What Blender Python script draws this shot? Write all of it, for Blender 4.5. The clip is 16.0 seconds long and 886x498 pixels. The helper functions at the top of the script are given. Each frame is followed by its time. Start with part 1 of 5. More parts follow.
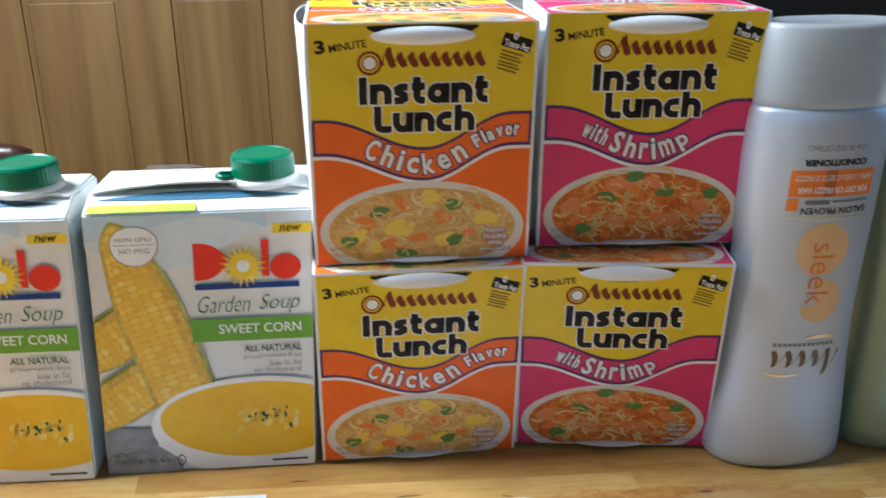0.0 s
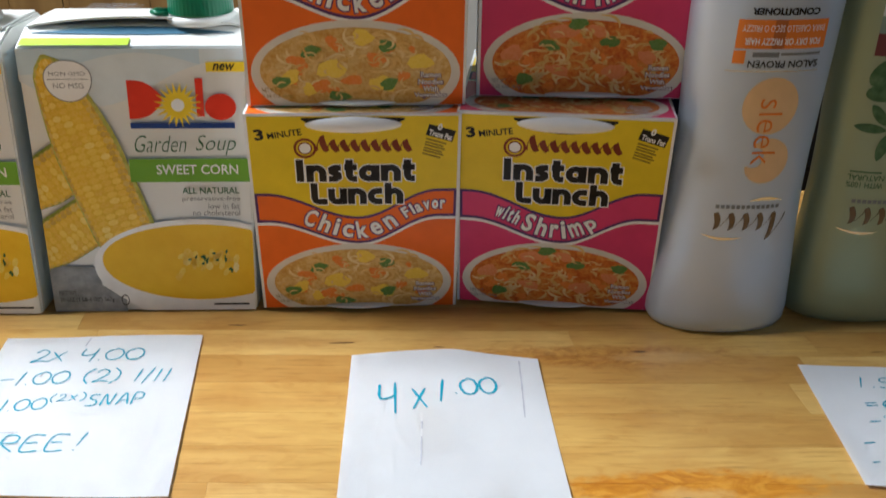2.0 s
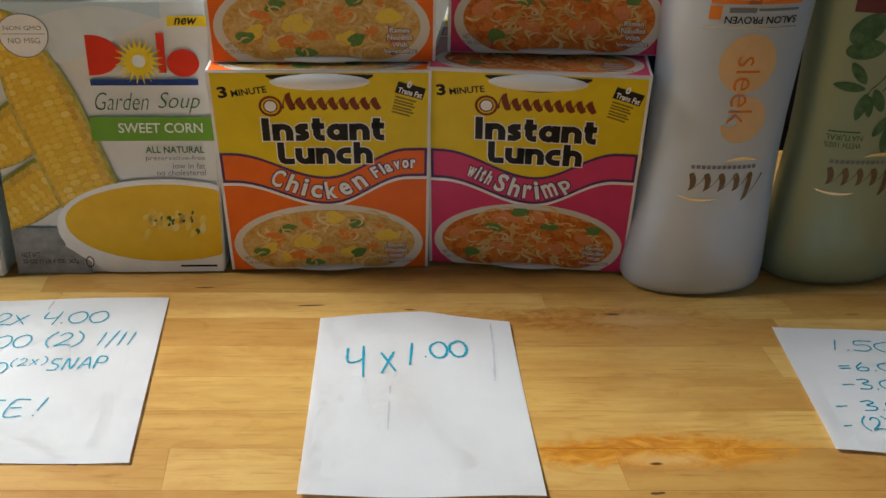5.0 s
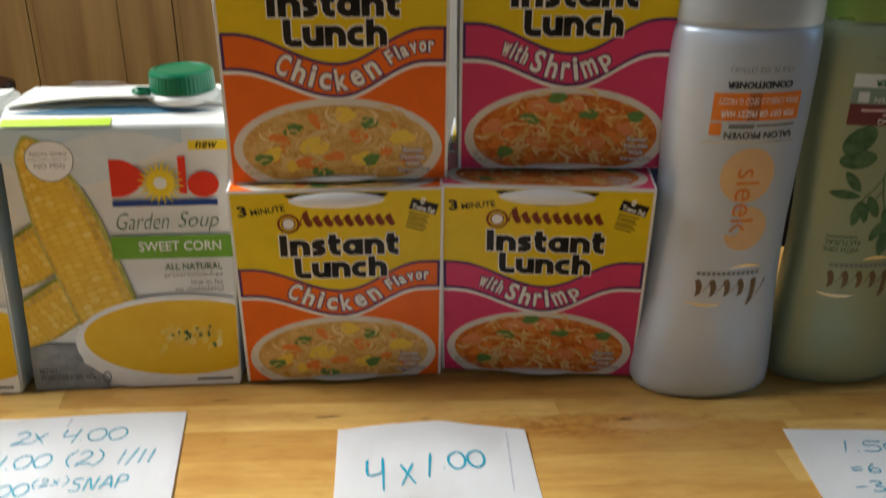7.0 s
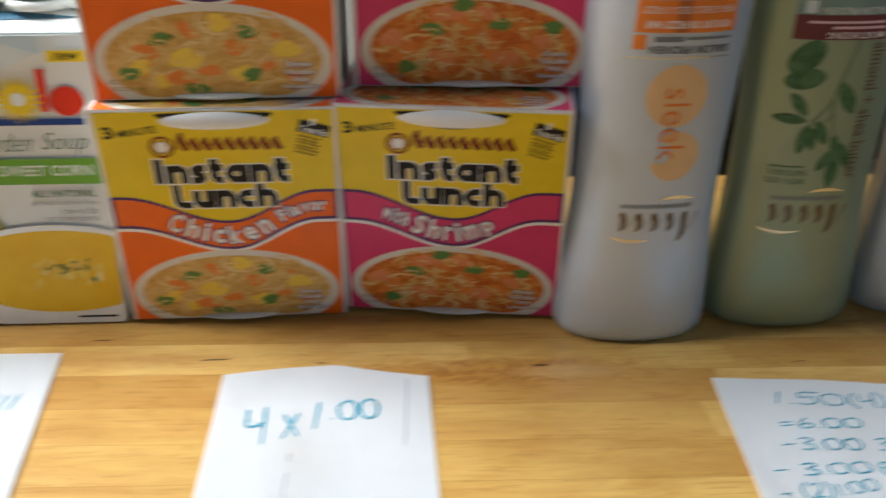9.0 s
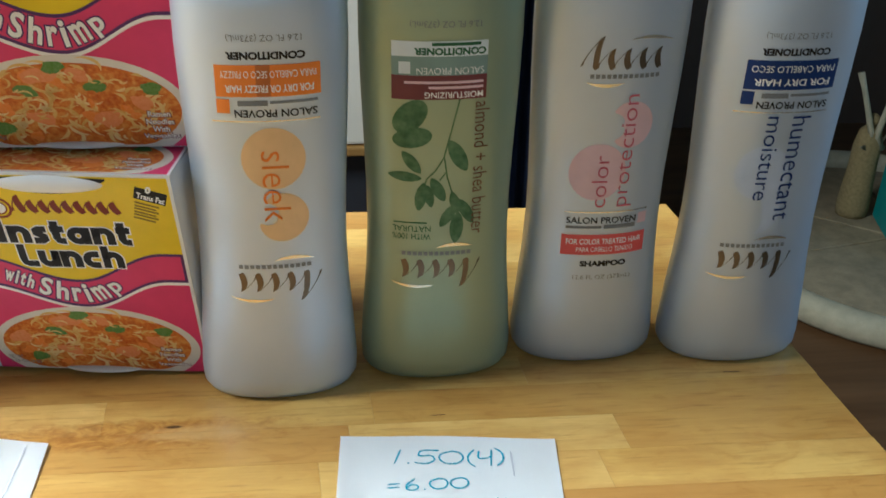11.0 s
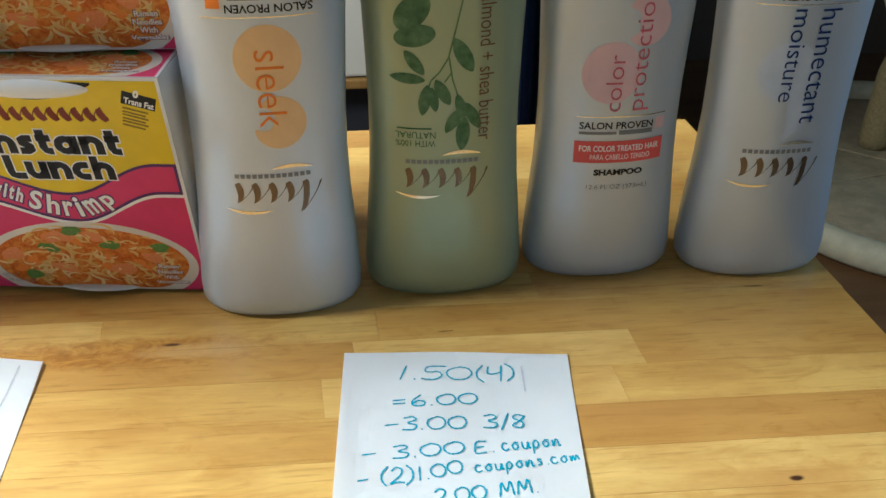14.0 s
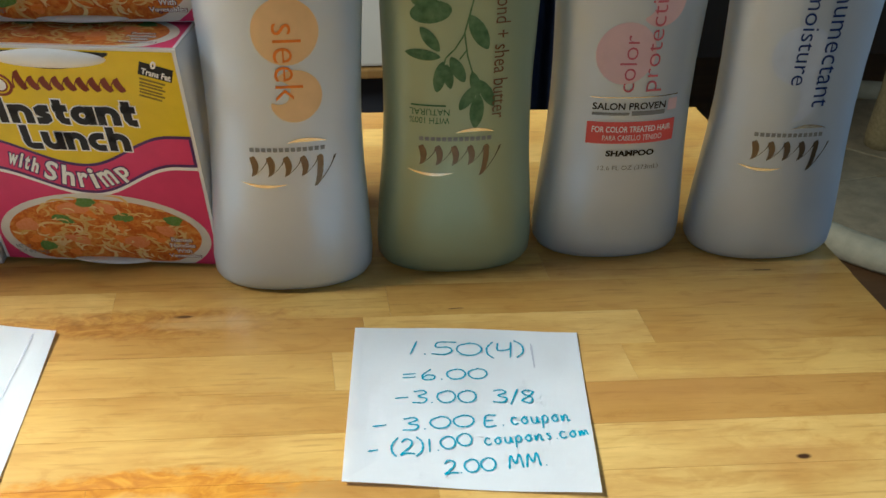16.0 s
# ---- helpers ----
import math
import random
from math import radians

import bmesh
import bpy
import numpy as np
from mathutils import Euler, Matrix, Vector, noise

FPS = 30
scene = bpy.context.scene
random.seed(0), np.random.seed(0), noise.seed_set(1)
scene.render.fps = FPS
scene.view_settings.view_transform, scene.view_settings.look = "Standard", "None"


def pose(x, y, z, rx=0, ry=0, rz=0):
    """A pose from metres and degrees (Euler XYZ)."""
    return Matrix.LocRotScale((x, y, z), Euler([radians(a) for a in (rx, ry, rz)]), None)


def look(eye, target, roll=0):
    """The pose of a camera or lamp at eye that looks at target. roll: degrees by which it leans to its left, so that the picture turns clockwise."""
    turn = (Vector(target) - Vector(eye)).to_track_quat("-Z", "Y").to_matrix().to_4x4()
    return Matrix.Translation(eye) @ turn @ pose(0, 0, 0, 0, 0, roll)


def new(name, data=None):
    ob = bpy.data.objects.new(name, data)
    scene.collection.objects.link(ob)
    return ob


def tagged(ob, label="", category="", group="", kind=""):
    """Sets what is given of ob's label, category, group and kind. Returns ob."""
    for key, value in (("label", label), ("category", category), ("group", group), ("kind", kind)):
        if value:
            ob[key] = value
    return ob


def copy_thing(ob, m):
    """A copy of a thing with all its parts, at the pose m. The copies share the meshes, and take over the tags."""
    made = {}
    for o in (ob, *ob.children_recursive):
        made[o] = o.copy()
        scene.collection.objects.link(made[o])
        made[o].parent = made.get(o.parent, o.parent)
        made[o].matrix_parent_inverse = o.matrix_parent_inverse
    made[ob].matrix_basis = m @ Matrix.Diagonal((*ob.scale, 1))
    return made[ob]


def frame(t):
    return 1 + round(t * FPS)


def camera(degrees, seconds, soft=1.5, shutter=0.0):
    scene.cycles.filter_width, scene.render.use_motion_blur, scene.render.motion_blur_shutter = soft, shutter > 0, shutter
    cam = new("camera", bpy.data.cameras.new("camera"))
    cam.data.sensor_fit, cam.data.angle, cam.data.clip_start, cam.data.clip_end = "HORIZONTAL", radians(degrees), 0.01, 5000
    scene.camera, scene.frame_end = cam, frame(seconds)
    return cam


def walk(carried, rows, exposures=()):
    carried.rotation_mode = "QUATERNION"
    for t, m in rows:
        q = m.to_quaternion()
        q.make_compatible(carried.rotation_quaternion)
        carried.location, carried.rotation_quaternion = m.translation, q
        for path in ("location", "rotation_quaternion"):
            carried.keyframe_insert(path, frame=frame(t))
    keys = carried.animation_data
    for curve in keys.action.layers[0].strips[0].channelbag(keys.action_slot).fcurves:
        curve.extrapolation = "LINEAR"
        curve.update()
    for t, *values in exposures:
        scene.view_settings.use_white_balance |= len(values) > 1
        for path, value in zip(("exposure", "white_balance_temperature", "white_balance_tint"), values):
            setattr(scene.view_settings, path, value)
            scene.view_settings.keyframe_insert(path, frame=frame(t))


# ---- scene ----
cam = camera(51.10, 16.0, 1.5, 0.6)
PATH = [
    (0, (0.0301, -0.3860, 0.2545), (0.0664, 0.0802, 0.0774), -0.69),
    (0.5, (0.0634, -0.3899, 0.2499), (0.0816, 0.0749, 0.0665), -0.84),
    (1, (0.0708, -0.3915, 0.2447), (0.0861, 0.0705, 0.0541), -0.74),
    (1.5, (0.0747, -0.3942, 0.2377), (0.0853, 0.0607, 0.0305), 0.04),
    (2, (0.0800, -0.3940, 0.2279), (0.0889, 0.0539, 0.0057), 0.14),
    (2.5, (0.0802, -0.3879, 0.2235), (0.0918, 0.0537, -0.0107), 0.28),
    (3, (0.0856, -0.3771, 0.2169), (0.0985, 0.0567, -0.0315), 0.42),
    (3.5, (0.0881, -0.3785, 0.2195), (0.0988, 0.0536, -0.0319), 0.24),
    (4, (0.0890, -0.3800, 0.2195), (0.1024, 0.0540, -0.0283), 0.23),
    (4.5, (0.0885, -0.3837, 0.2225), (0.1029, 0.0525, -0.0214), 0.47),
    (7, (0.0762, -0.3893, 0.2410), (0.0988, 0.0674, 0.0388), -0.26),
    (7.5, (0.0355, -0.3901, 0.2557), (0.1099, 0.0745, 0.0865), 0.32),
    (8, (0.0116, -0.3852, 0.2453), (0.1006, 0.0771, 0.0767), -0.13),
    (8.5, (0.0565, -0.3702, 0.2345), (0.0695, 0.0861, 0.0305), -1.89),
    (9, (0.1206, -0.3519, 0.2259), (0.1413, 0.0865, -0.0138), 0.13),
    (9.5, (0.186, -0.348, 0.227), (0.293, 1.403, -0.732), 0.5),
    (10, (0.225, -0.348, 0.235), (0.402, 1.442, -0.639), 0.1),
    (10.2, (0.239, -0.341, 0.252), (0.419, 1.430, -0.660), 0.6),
    (12.3, (0.256, -0.349, 0.240), (0.468, 1.373, -0.754), 0.5),
    (12.5, (0.2536, -0.3485, 0.2415), (0.3076, 0.0821, -0.0069), 0.53),
    (13, (0.2560, -0.3445, 0.2425), (0.3097, 0.0856, -0.0066), 0.47),
    (13.5, (0.2563, -0.3384, 0.2361), (0.3073, 0.0846, -0.0255), 0.29),
    (14, (0.2569, -0.3350, 0.2280), (0.2942, 0.0839, -0.0424), -0.33),
    (14.5, (0.2537, -0.3408, 0.2300), (0.2933, 0.0772, -0.0415), 0.14),
    (15, (0.2531, -0.3392, 0.2253), (0.2925, 0.0798, -0.0446), 0.28),
    (15.5, (0.2536, -0.3360, 0.2218), (0.2912, 0.0816, -0.0506), 0.32),
    (16, (0.2529, -0.3404, 0.2229), (0.2887, 0.0774, -0.0493), 0.54),
]
EXPOSURES = [(0, -0.1, 5000, 7), (1.5, -0.28, 5400, 8), (2, -0.55, 5550, 8), (2.5, -0.73, 5800, 7), (3, -0.84, 5950, 7), (4.5, -0.87, 5950, 7), (6.8, -0.7, 6000, 7), (7, -0.7, 6000, 7), (7.5, -0.18, 5700, 7), (8, 0.03, 5500, 8), (8.5, 0.0, 5550, 7), (9, -0.33, 5650, 6), (9.5, -0.43, 5550, 4), (10.2, -0.05, 5450, 1), (12.5, 0.34, 5400, -1), (13.5, 0.24, 5500, 0), (14.5, 0.02, 5550, 1), (16, 0.0, 5650, 0)]
walk(cam, [(t, look(eye, target, roll)) for t, eye, target, roll in PATH], EXPOSURES)

# ---- light: lamp over the table, east window daylight, added south fill ----
world = bpy.data.worlds.new("sky")
scene.world = world
world.use_nodes = True
wn = world.node_tree
sky = wn.nodes.new("ShaderNodeTexSky")
sky.sky_type, sky.sun_disc = "NISHITA", False
sky.sun_elevation, sky.sun_rotation = radians(38), radians(20)
wn.links.new(sky.outputs[0], wn.nodes["Background"].inputs[0])
wn.nodes["Background"].inputs[1].default_value = 0.08


def area(name, eye, target, w, h, power, colour):
    data = bpy.data.lights.new(name, "AREA")
    data.shape, data.size, data.size_y, data.energy, data.color = "RECTANGLE", w, h, power, colour
    ob = new(name, data)
    ob.matrix_world = look(eye, target)
    return ob


area("ceiling_lamp", (-0.66, 0.13, 0.90), (-0.28, 0.05, 0.0), 0.5, 0.34, 41.0, (1.0, 0.95, 0.87))
# added fill from behind the camera, lifts the front faces
area("fill_south", (0.1, -1.86, 0.75), (0.1, 0.0, 0.1), 1.7, 1.2, 1.15, (0.80, 0.91, 1.0))
area("daylight_east", (2.36, 0.0, 0.65), (0.3, 0.0, 0.1), 1.2, 1.2, 8.0, (0.42, 0.70, 1.0))

# ---- materials ----


def nodes_of(name):
    m = bpy.data.materials.new(name)
    m.use_nodes = True
    nt = m.node_tree
    return m, nt, nt.nodes["Principled BSDF"]


def add(nt, kind, **values):
    n = nt.nodes.new(kind)
    for key, v in values.items():
        n.inputs[key.replace("_", " ")].default_value = v
    return n


def mixed(nt, fac, a, b, blend="MIX"):
    n = nt.nodes.new("ShaderNodeMix")
    n.data_type, n.blend_type = "RGBA", blend
    for sock, v in ((n.inputs[0], fac), (n.inputs[6], a), (n.inputs[7], b)):
        if hasattr(v, "links"):
            nt.links.new(v, sock)
        else:
            sock.default_value = v if not isinstance(v, tuple) else (*v, 1)[:4]
    return n.outputs[2]


def coords(nt, scale=(1, 1, 1)):
    tc = nt.nodes.new("ShaderNodeTexCoord")
    mp = nt.nodes.new("ShaderNodeMapping")
    mp.inputs["Scale"].default_value = scale
    nt.links.new(tc.outputs["Object"], mp.inputs[0])
    return mp.outputs[0]


def noise_of(nt, vec, scale, detail=4, rough=0.55):
    n = add(nt, "ShaderNodeTexNoise", Scale=scale, Detail=detail, Roughness=rough)
    nt.links.new(vec, n.inputs["Vector"])
    return n.outputs[0]


def ramp(nt, fac, stops):
    n = nt.nodes.new("ShaderNodeValToRGB")
    while len(n.color_ramp.elements) < len(stops):
        n.color_ramp.elements.new(0.5)
    for e, (p, c) in zip(n.color_ramp.elements, stops):
        e.position, e.color = p, (*c, 1)
    nt.links.new(fac, n.inputs[0])
    return n.outputs[0]


def bump(nt, b, height, strength=0.2, distance=0.001):
    n = add(nt, "ShaderNodeBump", Strength=strength, Distance=distance)
    nt.links.new(height, n.inputs["Height"])
    nt.links.new(n.outputs[0], b.inputs["Normal"])


def plain(name, colour, rough=0.5, vary=0.12, scale=60.0, metal=0.0, bumpy=0.1, dist=0.0004, coat=0.0, shine=0.5):
    """A painted, printed or moulded surface with mottling at two scales and a fine relief."""
    m, nt, b = nodes_of(name)
    v = coords(nt)
    big, fine = noise_of(nt, v, scale), noise_of(nt, v, scale * 12, 2)
    dark = tuple(c * (1 - vary) for c in colour)
    lite = tuple(min(1, c * (1 + vary * 0.6)) for c in colour)
    c = ramp(nt, big, [(0.3, dark), (0.7, lite)])
    c = mixed(nt, vary * 0.8, c, ramp(nt, fine, [(0.35, dark), (0.65, lite)]))
    nt.links.new(c, b.inputs["Base Color"])
    b.inputs["Roughness"].default_value, b.inputs["Metallic"].default_value = rough, metal
    b.inputs["Coat Weight"].default_value = coat
    b.inputs["Specular IOR Level"].default_value = shine
    if bumpy:
        bump(nt, b, fine, bumpy, dist)
    return m


def ink(name, colour, rough=0.42):
    return plain(name, colour, rough, 0.07, 90.0, 0.0, 0.06, 0.0002, 0.0, 0.22)


def speckled(name, a, b_, c_, scale, rough=0.4):
    """Printed picture of food: three colours in soft patches."""
    m, nt, b = nodes_of(name)
    v = coords(nt)
    n1, n2 = noise_of(nt, v, scale, 5, 0.6), noise_of(nt, v, scale * 3.1, 3)
    c = ramp(nt, n1, [(0.32, a), (0.5, b_), (0.68, c_)])
    c = mixed(nt, 0.35, c, ramp(nt, n2, [(0.35, a), (0.65, c_)]))
    nt.links.new(c, b.inputs["Base Color"])
    b.inputs["Specular IOR Level"].default_value = 0.22
    b.inputs["Roughness"].default_value = rough
    return m


def islands(name, stops, rough=0.4):
    """One colour for each loose piece of the mesh, drawn from a ramp."""
    m, nt, b = nodes_of(name)
    g = nt.nodes.new("ShaderNodeNewGeometry")
    c = ramp(nt, g.outputs["Random Per Island"], stops)
    f = noise_of(nt, coords(nt), 900.0, 2)
    c = mixed(nt, 0.08, c, ramp(nt, f, [(0.3, (0.25, 0.16, 0.05)), (0.7, (0.95, 0.9, 0.7))]))
    b.inputs["Specular IOR Level"].default_value = 0.22
    nt.links.new(c, b.inputs["Base Color"])
    b.inputs["Roughness"].default_value = rough
    return m


def stave_wood():
    """Oiled hard maple and birch: each stave has its own tone, long grain and flecks."""
    m, nt, b = nodes_of("butcher_block")
    info = nt.nodes.new("ShaderNodeObjectInfo")
    tc = nt.nodes.new("ShaderNodeTexCoord")
    shift = nt.nodes.new("ShaderNodeVectorMath")
    shift.operation = "SCALE"
    shift.inputs[0].default_value = (3.7, 9.1, 5.3)
    nt.links.new(info.outputs["Random"], shift.inputs["Scale"])
    off = nt.nodes.new("ShaderNodeVectorMath")
    off.operation = "ADD"
    nt.links.new(tc.outputs["Object"], off.inputs[0])
    nt.links.new(shift.outputs[0], off.inputs[1])

    def at(scale):
        mp = nt.nodes.new("ShaderNodeMapping")
        mp.inputs["Scale"].default_value = scale
        nt.links.new(off.outputs[0], mp.inputs[0])
        return mp.outputs[0]

    tone = ramp(nt, info.outputs["Random"], [(0.0, (0.46, 0.24, 0.058)), (0.18, (0.55, 0.325, 0.085)), (0.5, (0.63, 0.395, 0.11)), (0.8, (0.68, 0.45, 0.145)), (1.0, (0.52, 0.29, 0.072))])
    cloud = noise_of(nt, at((16, 45, 16)), 1.0, 5, 0.62)
    grain = noise_of(nt, at((14, 210, 40)), 1.0, 5, 0.65)
    fleck = noise_of(nt, at((45, 700, 90)), 1.0, 2, 0.5)
    flame = add(nt, "ShaderNodeTexNoise", Scale=1.0, Detail=6, Roughness=0.62, Distortion=1.6)
    nt.links.new(at((34, 95, 30)), flame.inputs["Vector"])
    flame = flame.outputs[0]
    blotch = noise_of(nt, at((22, 26, 20)), 1.0, 3, 0.5)
    c = mixed(nt, ramp(nt, cloud, [(0.44, (0, 0, 0)), (0.70, (0.75, 0.75, 0.75))]), tone, (0.46, 0.235, 0.055))
    c = mixed(nt, 0.36, c, ramp(nt, grain, [(0.3, (0.62, 0.53, 0.42)), (0.62, (1, 1, 1))]), "MULTIPLY")
    c = mixed(nt, 0.35, c, ramp(nt, fleck, [(0.28, (0.45, 0.33, 0.2)), (0.42, (1, 1, 1))]), "MULTIPLY")
    c = mixed(nt, 0.55, c, ramp(nt, flame, [(0.34, (0.80, 0.70, 0.55)), (0.47, (1, 1, 1)), (0.56, (1, 1, 1)), (0.70, (1.12, 1.14, 1.2))]), "MULTIPLY")
    c = mixed(nt, 0.6, c, ramp(nt, blotch, [(0.36, (0.86, 0.78, 0.67)), (0.52, (1, 1, 1)), (0.68, (1.06, 1.08, 1.1))]), "MULTIPLY")
    place = nt.nodes.new("ShaderNodeNewGeometry").outputs["Position"]
    ripple = noise_of(nt, at((170, 300, 60)), 1.0, 4, 0.6)

    def spot(c, x, y, rx, ry, colour, core, wobble=0.9, most=0.9):
        """A figure in the wood with a soft, wavering edge: an oval of half-widths rx and ry about x, y."""
        v = place
        for kind, by in (("SUBTRACT", (x, y, 0)), ("MULTIPLY", (1 / rx, 1 / ry, 0))):
            n = nt.nodes.new("ShaderNodeVectorMath")
            n.operation = kind
            nt.links.new(v, n.inputs[0])
            n.inputs[1].default_value = by
            v = n.outputs[0]
        n = nt.nodes.new("ShaderNodeVectorMath")
        n.operation = "LENGTH"
        nt.links.new(v, n.inputs[0])
        half = nt.nodes.new("ShaderNodeMath")
        half.operation = "SUBTRACT"
        nt.links.new(ripple, half.inputs[0])
        half.inputs[1].default_value = 0.5
        m2 = nt.nodes.new("ShaderNodeMath")
        m2.operation = "MULTIPLY_ADD"
        nt.links.new(half.outputs[0], m2.inputs[0])
        m2.inputs[1].default_value = wobble
        nt.links.new(n.outputs["Value"], m2.inputs[2])
        fac = ramp(nt, m2.outputs[0], [(core, (most,) * 3), (1.0, (0, 0, 0))])
        return mixed(nt, fac, c, colour)

    curl = add(nt, "ShaderNodeTexNoise", Scale=1.0, Detail=5, Roughness=0.6, Distortion=2.4)
    wide = nt.nodes.new("ShaderNodeMapping")
    wide.inputs["Scale"].default_value = (60, 120, 1)
    wide.inputs["Rotation"].default_value = (0, 0, radians(-24))
    nt.links.new(place, wide.inputs[0])
    nt.links.new(wide.outputs[0], curl.inputs["Vector"])
    amber = ramp(nt, curl.outputs[0], [(0.34, (0.42, 0.150, 0.010)), (0.48, (0.52, 0.21, 0.016)), (0.62, (0.62, 0.29, 0.032))])
    russet = ramp(nt, curl.outputs[0], [(0.36, (0.26, 0.095, 0.014)), (0.5, (0.38, 0.16, 0.028)), (0.64, (0.52, 0.27, 0.055))])
    c = spot(c, 0.150, -0.0440, 0.085, 0.0105, russet, 0.5, 1.4, 0.8)
    c = spot(c, 0.187, -0.0452, 0.030, 0.0062, (0.54, 0.33, 0.12), 0.4, 1.2, 0.75)
    c = spot(c, 0.176, -0.0405, 0.0045, 0.0012, (0.10, 0.045, 0.015), 0.45, 0.5, 1.0)
    c = spot(c, 0.180, -0.1310, 0.056, 0.0105, amber, 0.6, 1.2, 0.95)
    c = spot(c, 0.146, -0.1320, 0.024, 0.0080, amber, 0.5, 1.3, 0.95)
    c = spot(c, 0.176, -0.1358, 0.020, 0.0042, (0.60, 0.37, 0.12), 0.3, 1.6, 0.75)
    c = spot(c, 0.173, -0.1378, 0.0030, 0.0010, (0.09, 0.035, 0.01), 0.45, 0.4, 1.0)
    c = spot(c, 0.182, -0.1480, 0.050, 0.0060, (0.52, 0.30, 0.075), 0.3, 1.5, 0.6)
    c = spot(c, 0.391, -0.1310, 0.030, 0.0090, (0.42, 0.2, 0.05), 0.2, 0.9, 0.6)
    c = spot(c, 0.391, -0.1315, 0.0030, 0.0015, (0.05, 0.02, 0.008), 0.5, 0.5, 1.0)
    c = spot(c, 0.350, -0.0950, 0.060, 0.0090, (0.44, 0.22, 0.06), 0.2, 0.9, 0.5)
    c = spot(c, 0.020, -0.0300, 0.060, 0.0080, (0.40, 0.19, 0.05), 0.2, 0.9, 0.5)
    nt.links.new(c, b.inputs["Base Color"])
    nt.links.new(ramp(nt, grain, [(0.2, (0.3, 0.3, 0.3)), (0.8, (0.44, 0.44, 0.44))]), b.inputs["Roughness"])
    bump(nt, b, grain, 0.12, 0.0004)
    return m


def board_wood(name, a, b_, c_, rough=0.5, along="z", size=1.0):
    m, nt, b = nodes_of(name)
    s = {"z": (1, 1, 0.06), "x": (0.06, 1, 1)}[along]
    s = tuple(k * size for k in s)
    n1 = noise_of(nt, coords(nt, tuple(24 * k for k in s)), 1.0, 5, 0.55)
    n2 = noise_of(nt, coords(nt, tuple(70 * k for k in s)), 1.0, 4, 0.6)
    c = ramp(nt, n1, [(0.3, a), (0.5, b_), (0.7, c_)])
    c = mixed(nt, 0.35, c, ramp(nt, n2, [(0.3, (0.6, 0.5, 0.4)), (0.65, (1, 1, 1))]), "MULTIPLY")
    # growth rings: contour lines of a slow noise
    slow = noise_of(nt, coords(nt, tuple(5 * k for k in s)), 1.0, 2, 0.45)
    rings_of = nt.nodes.new("ShaderNodeMath")
    rings_of.operation = "MULTIPLY"
    rings_of.inputs[1].default_value = 11.0
    nt.links.new(slow, rings_of.inputs[0])
    saw = nt.nodes.new("ShaderNodeMath")
    saw.operation = "FRACT"
    nt.links.new(rings_of.outputs[0], saw.inputs[0])
    c = mixed(nt, 0.28, c, ramp(nt, saw.outputs[0], [(0.0, (1, 1, 1)), (0.55, (0.9, 0.86, 0.8)), (0.9, (0.66, 0.56, 0.44)), (1.0, (0.98, 0.97, 0.95))]), "MULTIPLY")
    nt.links.new(c, b.inputs["Base Color"])
    b.inputs["Roughness"].default_value = rough
    bump(nt, b, n2, 0.15, 0.0008)
    return m


def plastic(name, colour, rough, sss=0.0, trans=0.0, pearl=0.0):
    m, nt, b = nodes_of(name)
    v = coords(nt)
    fine, big = noise_of(nt, v, 1400.0, 2), noise_of(nt, v, 25.0, 3)
    dark = tuple(c * 0.94 for c in colour)
    nt.links.new(ramp(nt, big, [(0.3, dark), (0.7, colour)]), b.inputs["Base Color"])
    nt.links.new(ramp(nt, big, [(0.2, (rough * 0.85,) * 3), (0.8, (rough * 1.15,) * 3)]), b.inputs["Roughness"])
    b.inputs["Subsurface Weight"].default_value = sss
    b.inputs["Subsurface Radius"].default_value = (0.012, 0.012, 0.012)
    b.inputs["Subsurface Scale"].default_value = 0.5
    b.inputs["Transmission Weight"].default_value = trans
    b.inputs["Metallic"].default_value = pearl
    b.inputs["IOR"].default_value = 1.4
    b.inputs["Coat Weight"].default_value, b.inputs["Coat Roughness"].default_value = 0.25, 0.18
    bump(nt, b, fine, 0.05, 0.0002)
    return m


STAVE = stave_wood()
PINE = board_wood("pine_panel", (0.142, 0.070, 0.017), (0.216, 0.117, 0.030), (0.285, 0.167, 0.048))
DARK_WOOD = board_wood("dark_stained_wood", (0.035, 0.014, 0.007), (0.06, 0.024, 0.011), (0.09, 0.036, 0.017), 0.3, "x")
FLOOR_WOOD = board_wood("floor_boards", (0.07, 0.033, 0.013), (0.10, 0.050, 0.020), (0.135, 0.07, 0.03), 0.45, "x")
KNOT = plain("knot_wood", (0.1, 0.045, 0.014), 0.5, 0.4, 300.0)
PAPER = plain("note_paper", (0.87, 0.88, 0.90), 0.8, 0.03, 30.0, 0.0, 0.08, 0.0002)
PEN = plain("turquoise_marker", (0.006, 0.30, 0.44), 0.6, 0.25, 400.0, 0.0, 0.0)
PAPER_SMUDGE = plain("paper_smudge", (0.56, 0.56, 0.62), 0.8, 0.05, 200.0)
CARD = plain("white_card", (0.78, 0.79, 0.80), 0.45, 0.05, 40.0, 0.0, 0.05)
FOAM = plain("cup_foam", (0.78, 0.70, 0.50), 0.55, 0.06, 200.0, 0.0, 0.2)
YELLOW = ink("yellow_print", (0.77, 0.57, 0.008), 0.36)
ORANGE = ink("orange_print", (0.83, 0.155, 0.012), 0.36)
PINK = ink("pink_print", (0.66, 0.05, 0.16), 0.36)
PURPLE = ink("purple_print", (0.09, 0.035, 0.14))
BLACK = ink("black_print", (0.012, 0.011, 0.012))
WHITE = ink("white_print", (0.85, 0.85, 0.83))
BROWN = ink("brown_print", (0.20, 0.035, 0.012))
